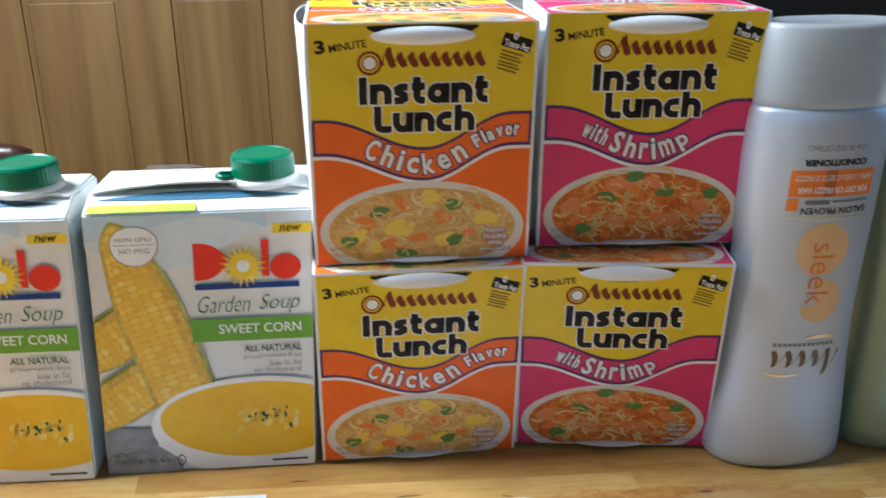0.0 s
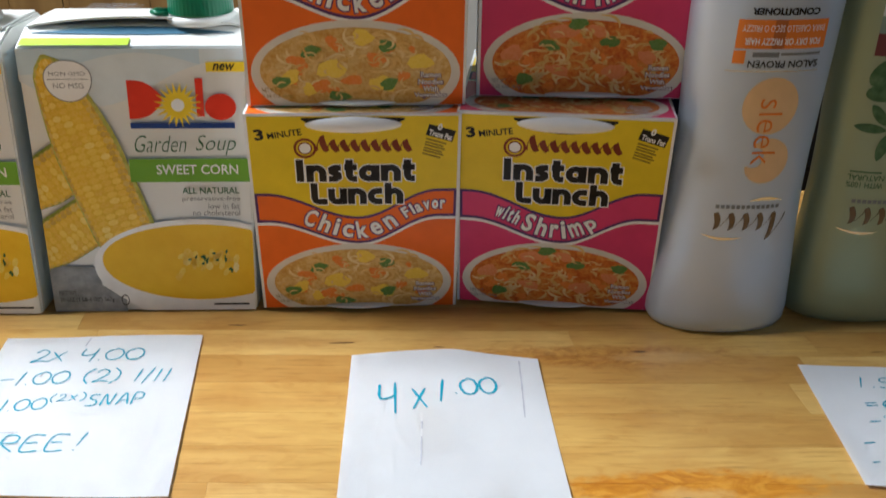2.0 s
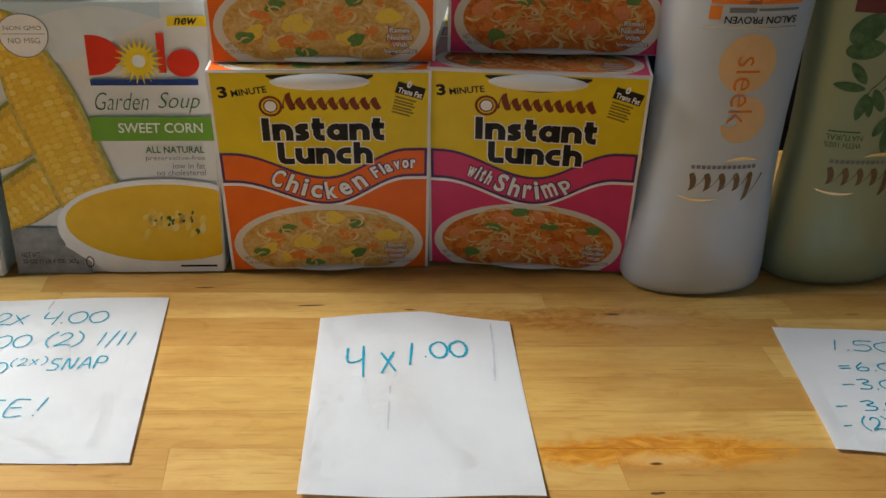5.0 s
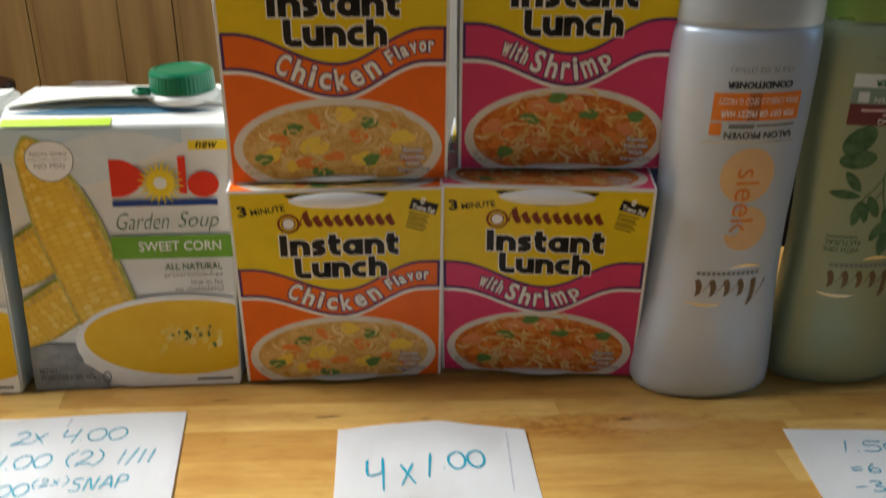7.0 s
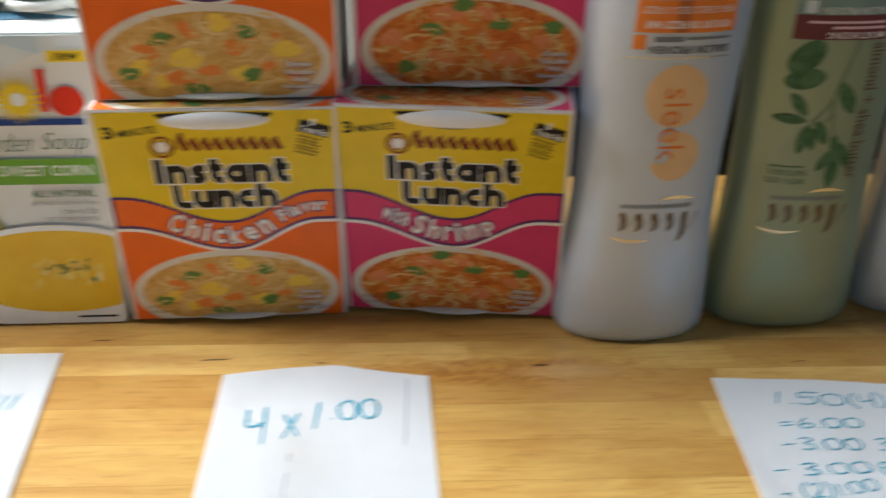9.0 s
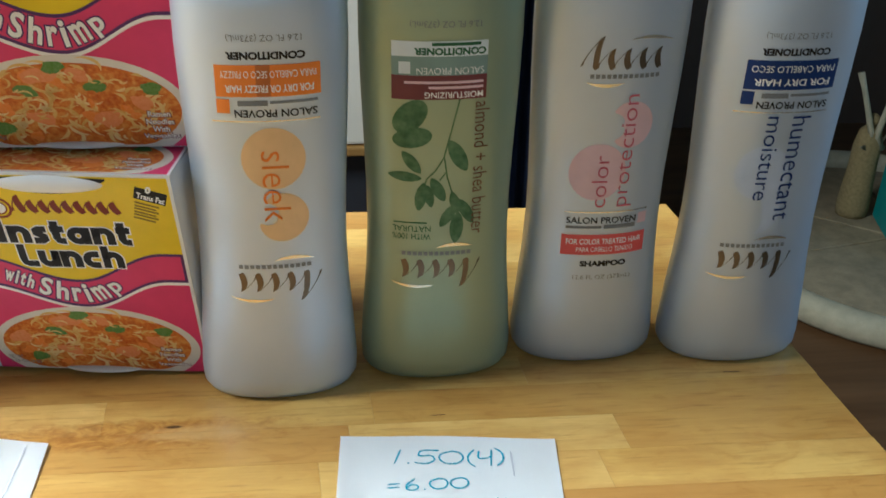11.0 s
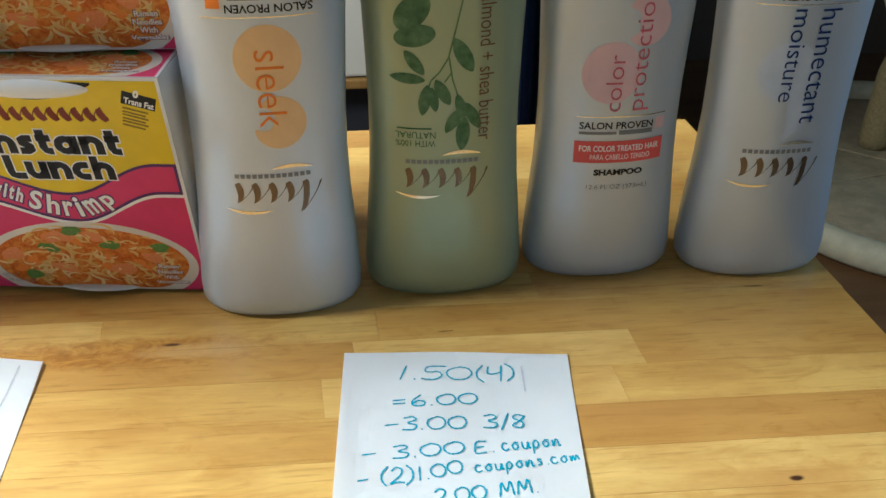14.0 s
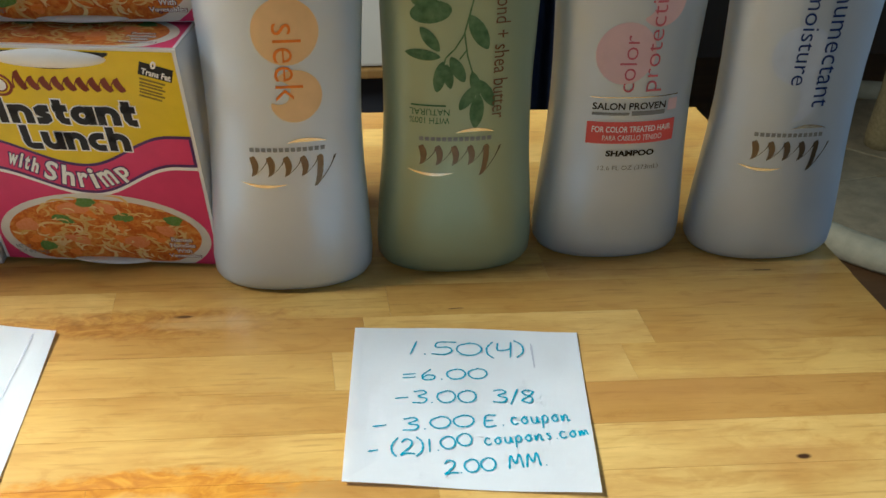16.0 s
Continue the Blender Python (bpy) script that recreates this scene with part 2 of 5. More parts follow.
OLIVE = ink("olive_print", (0.24, 0.17, 0.01))
BOWL = ink("bowl_print", (0.72, 0.69, 0.62))
CHICKEN_SOUP = speckled("chicken_soup_print", (0.50, 0.24, 0.04), (0.63, 0.38, 0.09), (0.74, 0.55, 0.24), 240.0)
SHRIMP_SOUP = speckled("shrimp_soup_print", (0.42, 0.055, 0.006), (0.62, 0.15, 0.016), (0.74, 0.36, 0.08), 240.0)
NOODLE = islands("noodle_print", [(0.0, (0.68, 0.40, 0.09)), (0.5, (0.76, 0.52, 0.18)), (1.0, (0.80, 0.64, 0.32))])
CARROT = islands("carrot_print", [(0.0, (0.72, 0.13, 0.01)), (0.6, (0.76, 0.22, 0.02)), (1.0, (0.78, 0.33, 0.05))])
SHRIMP = islands("shrimp_piece_print", [(0.0, (0.68, 0.15, 0.03)), (1.0, (0.78, 0.32, 0.12))])
GREENS = islands("greens_print", [(0.0, (0.03, 0.11, 0.02)), (0.5, (0.06, 0.2, 0.03)), (1.0, (0.2, 0.3, 0.06))])
CORN_BIT = islands("corn_print", [(0.0, (0.80, 0.50, 0.02)), (0.6, (0.85, 0.62, 0.06)), (1.0, (0.86, 0.74, 0.3))])
KERNEL = islands("kernel_print", [(0.0, (0.74, 0.44, 0.02)), (0.4, (0.79, 0.50, 0.03)), (0.85, (0.82, 0.56, 0.05)), (1.0, (0.84, 0.64, 0.15))])
KERNEL_EDGE = islands("shaded_kernel_print", [(0.0, (0.52, 0.30, 0.03)), (0.5, (0.62, 0.38, 0.04)), (1.0, (0.70, 0.48, 0.09))])
HUSK_DEEP = speckled("deep_husk_print", (0.12, 0.15, 0.015), (0.2, 0.24, 0.03), (0.3, 0.33, 0.06), 120.0)
COB = ink("cob_print", (0.72, 0.45, 0.03))
HUSK = speckled("husk_print", (0.26, 0.28, 0.03), (0.42, 0.42, 0.07), (0.55, 0.52, 0.14), 120.0)
CREAM_SOUP = speckled("corn_soup_print", (0.74, 0.43, 0.006), (0.79, 0.48, 0.010), (0.82, 0.53, 0.02), 40.0)
CARTON = plain("carton_board", (0.76, 0.77, 0.74), 0.36, 0.03, 25.0, 0.0, 0.04)
CARTON_SIDE = plain("carton_side_print", (0.60, 0.70, 0.74), 0.36, 0.06, 25.0)
SKY_PRINT = ink("pale_blue_print", (0.55, 0.68, 0.76))
SKY_SOFT = ink("paler_blue_print", (0.68, 0.75, 0.78))
GREY_WOOD = speckled("grey_plank_print", (0.14, 0.16, 0.18), (0.24, 0.26, 0.28), (0.38, 0.4, 0.42), 60.0)
RED = ink("red_print", (0.72, 0.035, 0.012))
BLUE = ink("blue_print", (0.015, 0.05, 0.22))
LIME = ink("lime_print", (0.42, 0.60, 0.03))
GRASS = ink("grass_green_print", (0.17, 0.38, 0.035))
DEEP_GREEN = ink("deep_green_print", (0.03, 0.12, 0.05))
SUN_YELLOW = ink("sun_print", (0.85, 0.62, 0.02))
GREY_INK = ink("grey_print", (0.2, 0.21, 0.22))
CAP_GREEN = plastic("green_cap_plastic", (0.003, 0.125, 0.055), 0.34)
PEARL = plastic("pearl_plastic", (0.545, 0.615, 0.715), 0.42, 0.12, 0.0, 0.45)
SAGE = plastic("sage_plastic", (0.325, 0.395, 0.270), 0.42, 0.12, 0.0, 0.45)
FROST = plastic("frosted_cap_plastic", (0.78, 0.83, 0.85), 0.32, 0.0, 0.62)
FROST_GREEN = plastic("green_frosted_cap_plastic", (0.36, 0.58, 0.14), 0.28, 0.0, 0.5)
SLATE = ink("slate_blue_print", (0.05, 0.13, 0.20))
PEACH = ink("peach_print", (0.78, 0.52, 0.26))
TANGERINE = ink("tangerine_print", (0.78, 0.22, 0.03))
RUST = ink("rust_print", (0.45, 0.13, 0.03))
BROWN_INK = ink("brown_letter_print", (0.16, 0.08, 0.045))
MAROON = ink("maroon_print", (0.16, 0.045, 0.05))
TEAL_GREY = ink("grey_teal_print", (0.22, 0.32, 0.29))
LEAF = speckled("leaf_print", (0.04, 0.10, 0.045), (0.07, 0.16, 0.07), (0.14, 0.24, 0.12), 120.0)
ROSE = ink("rose_print", (0.70, 0.50, 0.53))
CORAL = ink("coral_print", (0.72, 0.11, 0.10))
ROSE_INK = ink("rose_letter_print", (0.55, 0.13, 0.17))
NAVY = ink("navy_print", (0.012, 0.036, 0.15))
MIST = ink("mist_blue_print", (0.52, 0.59, 0.72))
SILVER = plain("foil_print", (0.80, 0.76, 0.62), 0.22, 0.1, 80.0, 0.85)
DARK_FOIL = plain("dark_foil_print", (0.15, 0.115, 0.08), 0.25, 0.2, 80.0, 0.6)
WALL = plain("cream_wall_paint", (0.44, 0.43, 0.40), 0.8, 0.05, 3.0, 0.0, 0.2, 0.001)
WALL_BROWN = plain("brown_wall_paint", (0.075, 0.045, 0.028), 0.7, 0.15, 3.0, 0.0, 0.2, 0.001)
CEILING = plain("ceiling_paint", (0.8, 0.78, 0.74), 0.9, 0.04, 3.0, 0.0, 0.2, 0.001)
TRIM = plain("white_gloss_paint", (0.75, 0.73, 0.69), 0.4, 0.05, 6.0)
CABINET = plain("cream_cabinet_paint", (0.50, 0.46, 0.39), 0.5, 0.06, 6.0)
VOID = plain("black_plinth", (0.012, 0.013, 0.018), 0.6, 0.2, 10.0)
NAVY_CLOTH = plain("navy_cloth", (0.012, 0.022, 0.06), 0.9, 0.3, 40.0, 0.0, 0.5, 0.002)
PLUSH = plain("beige_plush", (0.26, 0.21, 0.13), 0.95, 0.3, 30.0, 0.0, 0.5, 0.004)
PLUSH_PALE = plain("cream_plush", (0.48, 0.43, 0.30), 0.95, 0.15, 40.0, 0.0, 0.8, 0.006)
SISAL = plain("straw_rope", (0.34, 0.26, 0.12), 0.9, 0.3, 150.0, 0.0, 0.8, 0.003)
TEAL_CARD = plain("teal_card", (0.02, 0.22, 0.21), 0.5, 0.1, 12.0)

# ---- building helpers ----


def part(name, bm, material, parent=None, label="", smooth=False, pose_of=None):
    me = bpy.data.meshes.new(name)
    bm.to_mesh(me)
    bm.free()
    return piece(name, me, material, parent, label, smooth, pose_of)


def piece(name, me, material, parent=None, label="", smooth=False, pose_of=None):
    if material and not me.materials:
        me.materials.append(material)
    if smooth:
        me.polygons.foreach_set("use_smooth", [True] * len(me.polygons))
    ob = new(name, me)
    ob.parent = parent
    if pose_of is not None:
        ob.matrix_local = pose_of
    if label:
        ob["label"] = label
    return ob


def thing(name, label, category, group="", kind="", at=None):
    ob = new(name)
    ob.empty_display_size = 0.02
    if at is not None:
        ob.matrix_world = at
    return tagged(ob, label, category, group, kind)


def mesh_of(verts, faces):
    me = bpy.data.meshes.new("mesh")
    me.from_pydata([tuple(v) for v in verts], [], faces)
    me.update()
    return me


def box(x0, x1, y0, y1, z0, z1, bevel=0.0, seg=2):
    bm = bmesh.new()
    bmesh.ops.create_cube(bm, size=1)
    for v in bm.verts:
        v.co = Vector(((x0 + x1) / 2 + v.co.x * (x1 - x0), (y0 + y1) / 2 + v.co.y * (y1 - y0), (z0 + z1) / 2 + v.co.z * (z1 - z0)))
    if bevel:
        bmesh.ops.bevel(bm, geom=bm.edges[:], offset=bevel, segments=seg, affect="EDGES", profile=0.6)
    return bm


def rings(loops, close=True):
    """A skin over closed loops of equal count; capped at both ends."""
    bm = bmesh.new()
    made = [[bm.verts.new(p) for p in loop] for loop in loops]
    n = len(made[0])
    for a, b in zip(made, made[1:]):
        for i in range(n):
            bm.faces.new((a[i], a[(i + 1) % n], b[(i + 1) % n], b[i]))
    if close:
        bm.faces.new(made[0][::-1])
        bm.faces.new(made[-1])
    bmesh.ops.recalc_face_normals(bm, faces=bm.faces)
    return bm


def lathe(profile, n=40, cx=0.0, cy=0.0, close=True):
    return rings([[(cx + r * math.cos(2 * math.pi * i / n), cy + r * math.sin(2 * math.pi * i / n), z) for i in range(n)] for r, z in profile], close)


def tube(points, radius, n=8):
    """A round bar along points; radius a number or one for each point."""
    pts = [Vector(p) for p in points]
    rad = radius if isinstance(radius, (list, tuple)) else [radius] * len(pts)
    loops = []
    for i, p in enumerate(pts):
        d = (pts[min(i + 1, len(pts) - 1)] - pts[max(i - 1, 0)]).normalized()
        s = d.cross(Vector((0, 0, 1)) if abs(d.z) < 0.9 else Vector((1, 0, 0))).normalized()
        u = s.cross(d)
        loops.append([p + rad[i] * (math.cos(a) * s + math.sin(a) * u) for a in (2 * math.pi * k / n for k in range(n))])
    return rings(loops)


# Flat printing: shapes in two coordinates, laid on a surface given as a function (u, v, lift) -> place.
LAYER = 0.000035


def printed(name, shape, material, parent, surface, layer, label="", kind=""):
    verts, faces = shape
    return tagged(piece(name, mesh_of([surface(u, v, layer * LAYER) for u, v in verts], faces), material, parent, label), kind=kind)


def strip(top, bottom, u0, u1, n=40):
    """The area between two curves v = f(u)."""
    us = [u0 + (u1 - u0) * i / n for i in range(n + 1)]
    verts = [(u, bottom(u)) for u in us] + [(u, top(u)) for u in us]
    return verts, [(i, i + 1, n + 2 + i, n + 1 + i) for i in range(n)]


def bar(u0, v0, u1, v1, n=8, turn=0.0):
    verts, faces = strip(lambda u: v1, lambda u: v0, u0, u1, n)
    return turned(verts, (u0 + u1) / 2, (v0 + v1) / 2, turn), faces


def turned(verts, cu, cv, degrees):
    c, s = math.cos(radians(degrees)), math.sin(radians(degrees))
    return [(cu + c * (u - cu) - s * (v - cv), cv + s * (u - cu) + c * (v - cv)) for u, v in verts]


def disc(cu, cv, a, b, n=36, floor=None, wall=None, turn=0.0):
    """An ellipse of three rings; floor and wall cut it off below and at its right."""
    verts, faces = [(cu, cv)], []
    for k in (0.4, 0.75, 1.0):
        verts += turned([(cu + k * a * math.cos(2 * math.pi * i / n), cv + k * b * math.sin(2 * math.pi * i / n)) for i in range(n)], cu, cv, turn)
    for i in range(n):
        j = (i + 1) % n
        faces.append((0, 1 + i, 1 + j))
        for r in (0, 1):
            faces.append((1 + r * n + i, 1 + (r + 1) * n + i, 1 + (r + 1) * n + j, 1 + r * n + j))
    if floor is not None:
        verts = [(u, max(v, floor)) for u, v in verts]
    if wall is not None:
        verts = [(min(u, wall), v) for u, v in verts]
    return verts, faces


def ring(cu, cv, r0, r1, n=32):
    verts = [(cu + r * math.cos(2 * math.pi * i / n), cv + r * math.sin(2 * math.pi * i / n)) for r in (r0, r1) for i in range(n)]
    return verts, [(i, n + i, n + (i + 1) % n, (i + 1) % n) for i in range(n)]


def crescent(cu, cv, r, a0, a1, width, n=20, flat=1.0):
    """A tapered arc stroke."""
    verts, m = [], 5
    for i in range(n + 1):
        a = radians(a0 + (a1 - a0) * i / n)
        w = width * math.sin(math.pi * i / n) / 2 + width * 0.04
        for j in range(m):
            k = max(0.0, r - w + 2 * w * j / (m - 1))
            verts.append((cu + k * math.cos(a), cv + k * flat * math.sin(a)))
    return verts, [(m * i + j, m * i + j + 1, m * i + m + j + 1, m * i + m + j) for i in range(n) for j in range(m - 1)]


def joined(*shapes):
    verts, faces = [], []
    for v, f in shapes:
        k = len(verts)
        verts += list(v)
        faces += [tuple(i + k for i in face) for face in f]
    return verts, faces


TEXTS = {}


def letters(words, bold=0.0, shear=0.0):
    key = (words, bold, shear)
    if key not in TEXTS:
        cu = bpy.data.curves.new("text", "FONT")
        cu.body, cu.offset, cu.shear, cu.resolution_u = words, bold, shear, 3
        ob = new("text", cu)
        me = bpy.data.meshes.new_from_object(ob)
        TEXTS[key] = ([(v.co.x, v.co.y) for v in me.vertices], [tuple(p.vertices) for p in me.polygons])
        bpy.data.objects.remove(ob)
        bpy.data.curves.remove(cu)
        bpy.data.meshes.remove(me)
    return TEXTS[key]


def words_in(words, u0, v0, u1, v1, turn=0.0, bold=0.0, shear=0.0, grow=0.0):
    """Lettering fitted into a box, then turned about the box's middle."""
    verts, faces = letters(words, bold, shear)
    lo, hi = np.min(verts, 0), np.max(verts, 0)
    w, h = u1 - u0 + 2 * grow, v1 - v0 + 2 * grow
    cu, cv = (u0 + u1) / 2, (v0 + v1) / 2
    out = [(cu + ((x - lo[0]) / (hi[0] - lo[0]) - 0.5) * w, cv + ((y - lo[1]) / (hi[1] - lo[1]) - 0.5) * h) for x, y in verts]
    return turned(out, cu, cv, turn), faces


def brand_wave(u0, v0, u1, v1, humps, slant=0.0, thick=0.0011, first=1.0):
    """A wordmark's mass as one plain wavy stroke, thick on its falls and thin on its rises; first is the height of its first hump against the rest."""
    n = humps * 14
    verts = []
    for i in range(n + 1):
        t = i / n
        ph = 2 * math.pi * humps * t
        tall = (v1 - v0) * (first if t < 0.75 / humps else 0.72)
        v = v0 + tall * (0.5 - 0.5 * math.cos(ph + 0.5)) * 0.96
        u = u0 + (u1 - u0) * t - 0.10 * (u1 - u0) / humps * math.sin(2 * ph)
        w = thick * (0.62 - 0.38 * math.sin(ph + 0.5))
        u += slant * (v - v0 - (v1 - v0) / 2)
        verts += [(u - w * 0.8, v - w * 0.45), (u + w * 0.8, v + w * 0.45)]
    return verts, [(2 * i, 2 * i + 1, 2 * i + 3, 2 * i + 2) for i in range(n)]

# ---- the room ----
FLOOR = -0.75
TOP = 1.75


def slab(name, x0, x1, y0, y1, z0, z1, mat, label):
    return tagged(part(name, box(x0, x1, y0, y1, z0, z1), mat), label, name.split("_")[0], kind="structure")


slab("floor", -1.7, 2.5, -2.0, 2.1, FLOOR - 0.05, FLOOR, FLOOR_WOOD, "dark brown wooden floor boards under the table")
slab("ceiling", -1.7, 2.5, -2.0, 2.1, TOP, TOP + 0.05, CEILING, "plain off-white painted ceiling of the room")
slab("wall_west", -1.75, -1.7, -2.0, 2.1, FLOOR, TOP, WALL, "plain cream painted side wall of the room")
slab("wall_north", -1.7, 2.5, 2.1, 2.15, FLOOR, TOP, WALL_BROWN, "dark brown painted wall behind the plush mat")


def wall_with_window(name, along, at, lo, hi, w0, w1, z0, z1, label):
    """A wall of four pieces round an opening; along is the axis that it runs on."""
    base = thing(name, label, "wall", kind="structure")
    for a, b, c, d in ((lo, w0, FLOOR, TOP), (w1, hi, FLOOR, TOP), (w0, w1, FLOOR, z0), (w0, w1, z1, TOP)):
        bm = box(a, b, at, at + 0.05, c, d) if along == "x" else box(at, at + 0.05, a, b, c, d)
        part("wall_section", bm, WALL, base)
    for a, b, c, d in ((w0, w0 + 0.04, z0, z1), (w1 - 0.04, w1, z0, z1), (w0, w1, z0 - 0.03, z0), (w0, w1, z1, z1 + 0.03)):
        bm = box(a, b, at - 0.012, at + 0.062, c, d, 0.004) if along == "x" else box(at - 0.012, at + 0.062, a, b, c, d, 0.004)
        part("window_frame", bm, TRIM, base, "white painted window frame")


# the south window is added out of view, behind the fill lamp
wall_with_window("wall_south", "x", -2.05, -1.7, 2.5, -0.8, 1.0, 0.1, 1.4, "cream wall with an added wide white-framed window behind the fill light")
wall_with_window("wall_east", "y", 2.5, -2.0, 2.1, -0.65, 0.65, 0.0, 1.35, "cream wall with a white-framed window beside the mat")

# pine-clad partition behind the cartons, its boards side by side
pine = thing("wall_pine", "honey-coloured pine partition with raised panels behind the table", "wall", kind="structure")
random.seed(4)
edge = -0.025
while edge > -1.6:
    # a stile, then a raised panel in two heights between rails
    w = 0.085 if edge > -0.1 else 0.070
    part("stile", box(edge - w + 0.00005, edge, 1.0, 1.05, FLOOR, TOP, 0.0005), PINE, pine)
    edge -= w
    for z0, z1 in ((FLOOR, -0.62), (0.131, 0.215), (1.55, TOP)):
        part("rail", box(edge - 0.13695, edge - 0.00005, 1.0006, 1.05, z0, z1, 0.0005), PINE, pine)
    for z0, z1 in ((-0.62, 0.131), (0.215, 1.55)):
        part("panel", box(edge - 0.1366, edge - 0.0004, 1.0028, 1.045, z0 + 0.0004, z1 - 0.0004), PINE, pine)
        part("panel_field", box(edge - 0.128, edge - 0.009, 1.0016, 1.0033, z0 + 0.009, z1 - 0.009, 0.0016), PINE, pine, "raised middle of a door panel")
    edge -= 0.137
part("stile", box(-1.7, edge, 1.0, 1.05, FLOOR, TOP, 0.0005), PINE, pine)
part("corner_post", box(-0.024, 0.03, 0.985, 1.06, FLOOR, TOP, 0.006), PINE, pine, "darker pine corner post")

# cream cabinet on a black plinth, navy curtain beside it
cab = thing("kitchen_cabinet", "cream painted cabinet on a black plinth beside pine boards", "cabinet")
part("carcass", box(0.034, 0.296, 1.02, 1.5, -0.332, 0.50, 0.004), CABINET, cab)
part("drawer_front", box(0.040, 0.290, 1.0, 1.019, 0.128, 0.34, 0.006), TRIM, cab, "white drawer front")
part("door", box(0.040, 0.290, 1.002, 1.019, -0.315, 0.10, 0.005), CABINET, cab)
part("bottom_rail", box(0.036, 0.294, 0.995, 1.019, -0.332, -0.317, 0.003), PINE, cab, "brown wooden bottom rail")
part("plinth", box(0.036, 0.294, 1.03, 1.5, FLOOR, -0.333), VOID, cab, "black recessed plinth")

bm = bmesh.new()
cols = []
for i in range(91):
    u = i / 90
    px = 0.300 + 0.288 * u
    py = 1.01 + 0.016 * math.sin(u * 34) + 0.007 * math.sin(u * 71 + 1)
    cols.append([bm.verts.new((px, py, z)) for z in (FLOOR + 0.01, -0.3, 0.2, 0.8, TOP - 0.06)])
for a, b in zip(cols, cols[1:]):
    for k in range(4):
        bm.faces.new((a[k], b[k], b[k + 1], a[k + 1]))
bmesh.ops.solidify(bm, geom=bm.faces[:], thickness=0.003)
curtain = thing("curtain", "navy blue cloth curtain hanging in folds to the floor", "curtain")
part("cloth", bm, NAVY_CLOTH, curtain, "", True)
part("rail", tube([(0.28, 1.012, TOP - 0.05), (0.61, 1.012, TOP - 0.05)], 0.009, 12), DARK_WOOD, curtain, "dark curtain rail")
for k in (0.29, 0.6):
    part("bracket", tube([(k, 1.012, TOP - 0.05), (k, 1.012, TOP)], 0.005), DARK_WOOD, curtain)

# pendant light panel above the back of the table
fix = thing("pendant_light", "white framed pendant light panel hung above the table", "lamp")
for a, b, c, d in ((-0.94, -0.38, -0.07, -0.05), (-0.94, -0.38, 0.31, 0.33), (-0.94, -0.92, -0.05, 0.31), (-0.40, -0.38, -0.05, 0.31)):
    part("frame", box(a, b, c, d, 0.94, 0.99, 0.003), TRIM, fix)
for k in (-0.93, -0.39):
    part("cord", tube([(k, 0.13, 0.98), (k, 0.13, TOP)], 0.003), TRIM, fix)
part("housing", box(-0.94, -0.38, -0.07, 0.33, 0.991, 1.0, 0.002), TRIM, fix, "white lamp housing")

# round plush mat on the floor, a rope post with cords and a teal box on it
mat = thing("pet_mat", "round beige plush mat with a thick cream rim", "mat")
part("pad", lathe([(0.405, FLOOR), (0.41, FLOOR + 0.015), (0.39, FLOOR + 0.026), (0.2, FLOOR + 0.03), (0.01, FLOOR + 0.03)], 64, 1.45, 1.35), PLUSH, mat, "", True)
rim = []
for i in range(72):
    a = 2 * math.pi * i / 72
    rim.append([(1.45 + (0.415 + 0.032 * math.cos(b) + 0.004 * math.sin(5 * a)) * math.cos(a), 1.35 + (0.415 + 0.032 * math.cos(b) + 0.004 * math.sin(5 * a)) * math.sin(a), FLOOR + 0.030 + 0.030 * math.sin(b)) for b in (2 * math.pi * k / 12 for k in range(12))])
bm = rings(rim + [rim[0]], False)
part("rim", bm, PLUSH_PALE, mat, "cream plush rim", True)
for a in (0.3, 1.4, 2.2):
    part("seam", tube([(1.45 + 0.38 * math.cos(a + math.pi), 1.35 + 0.38 * math.sin(a + math.pi) * 0.6, FLOOR + 0.03), (1.45, 1.35, FLOOR + 0.032), (1.45 + 0.38 * math.cos(a), 1.35 + 0.38 * math.sin(a) * 0.6, FLOOR + 0.03)], 0.003), PLUSH, mat)
post = thing("rope_post", "straw-coloured rope post with three pale cords on a mat", "scratching post")
part("post_body", lathe([(0.034, FLOOR + 0.03), (0.036, FLOOR + 0.05), (0.03, FLOOR + 0.16), (0.03, FLOOR + 0.2), (0.024, FLOOR + 0.235), (0.01, FLOOR + 0.25)], 20, 1.405, 1.475), SISAL, post, "", True)
part("knob", lathe([(0.004, FLOOR + 0.245), (0.013, FLOOR + 0.256), (0.013, FLOOR + 0.268), (0.004, FLOOR + 0.276)], 14, 1.405, 1.475), SISAL, post, "", True)
for dx, dy, h in ((-0.055, 0.02, 0.17), (0.03, 0.0, 0.19), (0.115, -0.02, 0.13)):
    pts = [(1.405 + 0.022 * math.copysign(1, dx) * (1 - s) ** 0.5 * (s < 0.02) + dx * s ** 1.2, 1.475 - 0.02 + dy * s, FLOOR + 0.20 + h * s) for s in (0, 0.15, 0.35, 0.6, 0.8, 1.0)]
    part("cord", tube(pts, [0.008, 0.0075, 0.007, 0.0065, 0.006, 0.008], 8), PLUSH_PALE, post, "pale twisted cord", True)
teal = thing("storage_box", "plain teal card box standing on the floor", "box", at=pose(1.392, 1.24, FLOOR + 0.034, 0, 0, -14))
part("body", box(0, 0.3, 0, 0.22, 0, 0.29, 0.004), TEAL_CARD, teal)
part("lid", box(-0.004, 0.304, -0.004, 0.224, 0.2905, 0.32, 0.004), TEAL_CARD, teal)

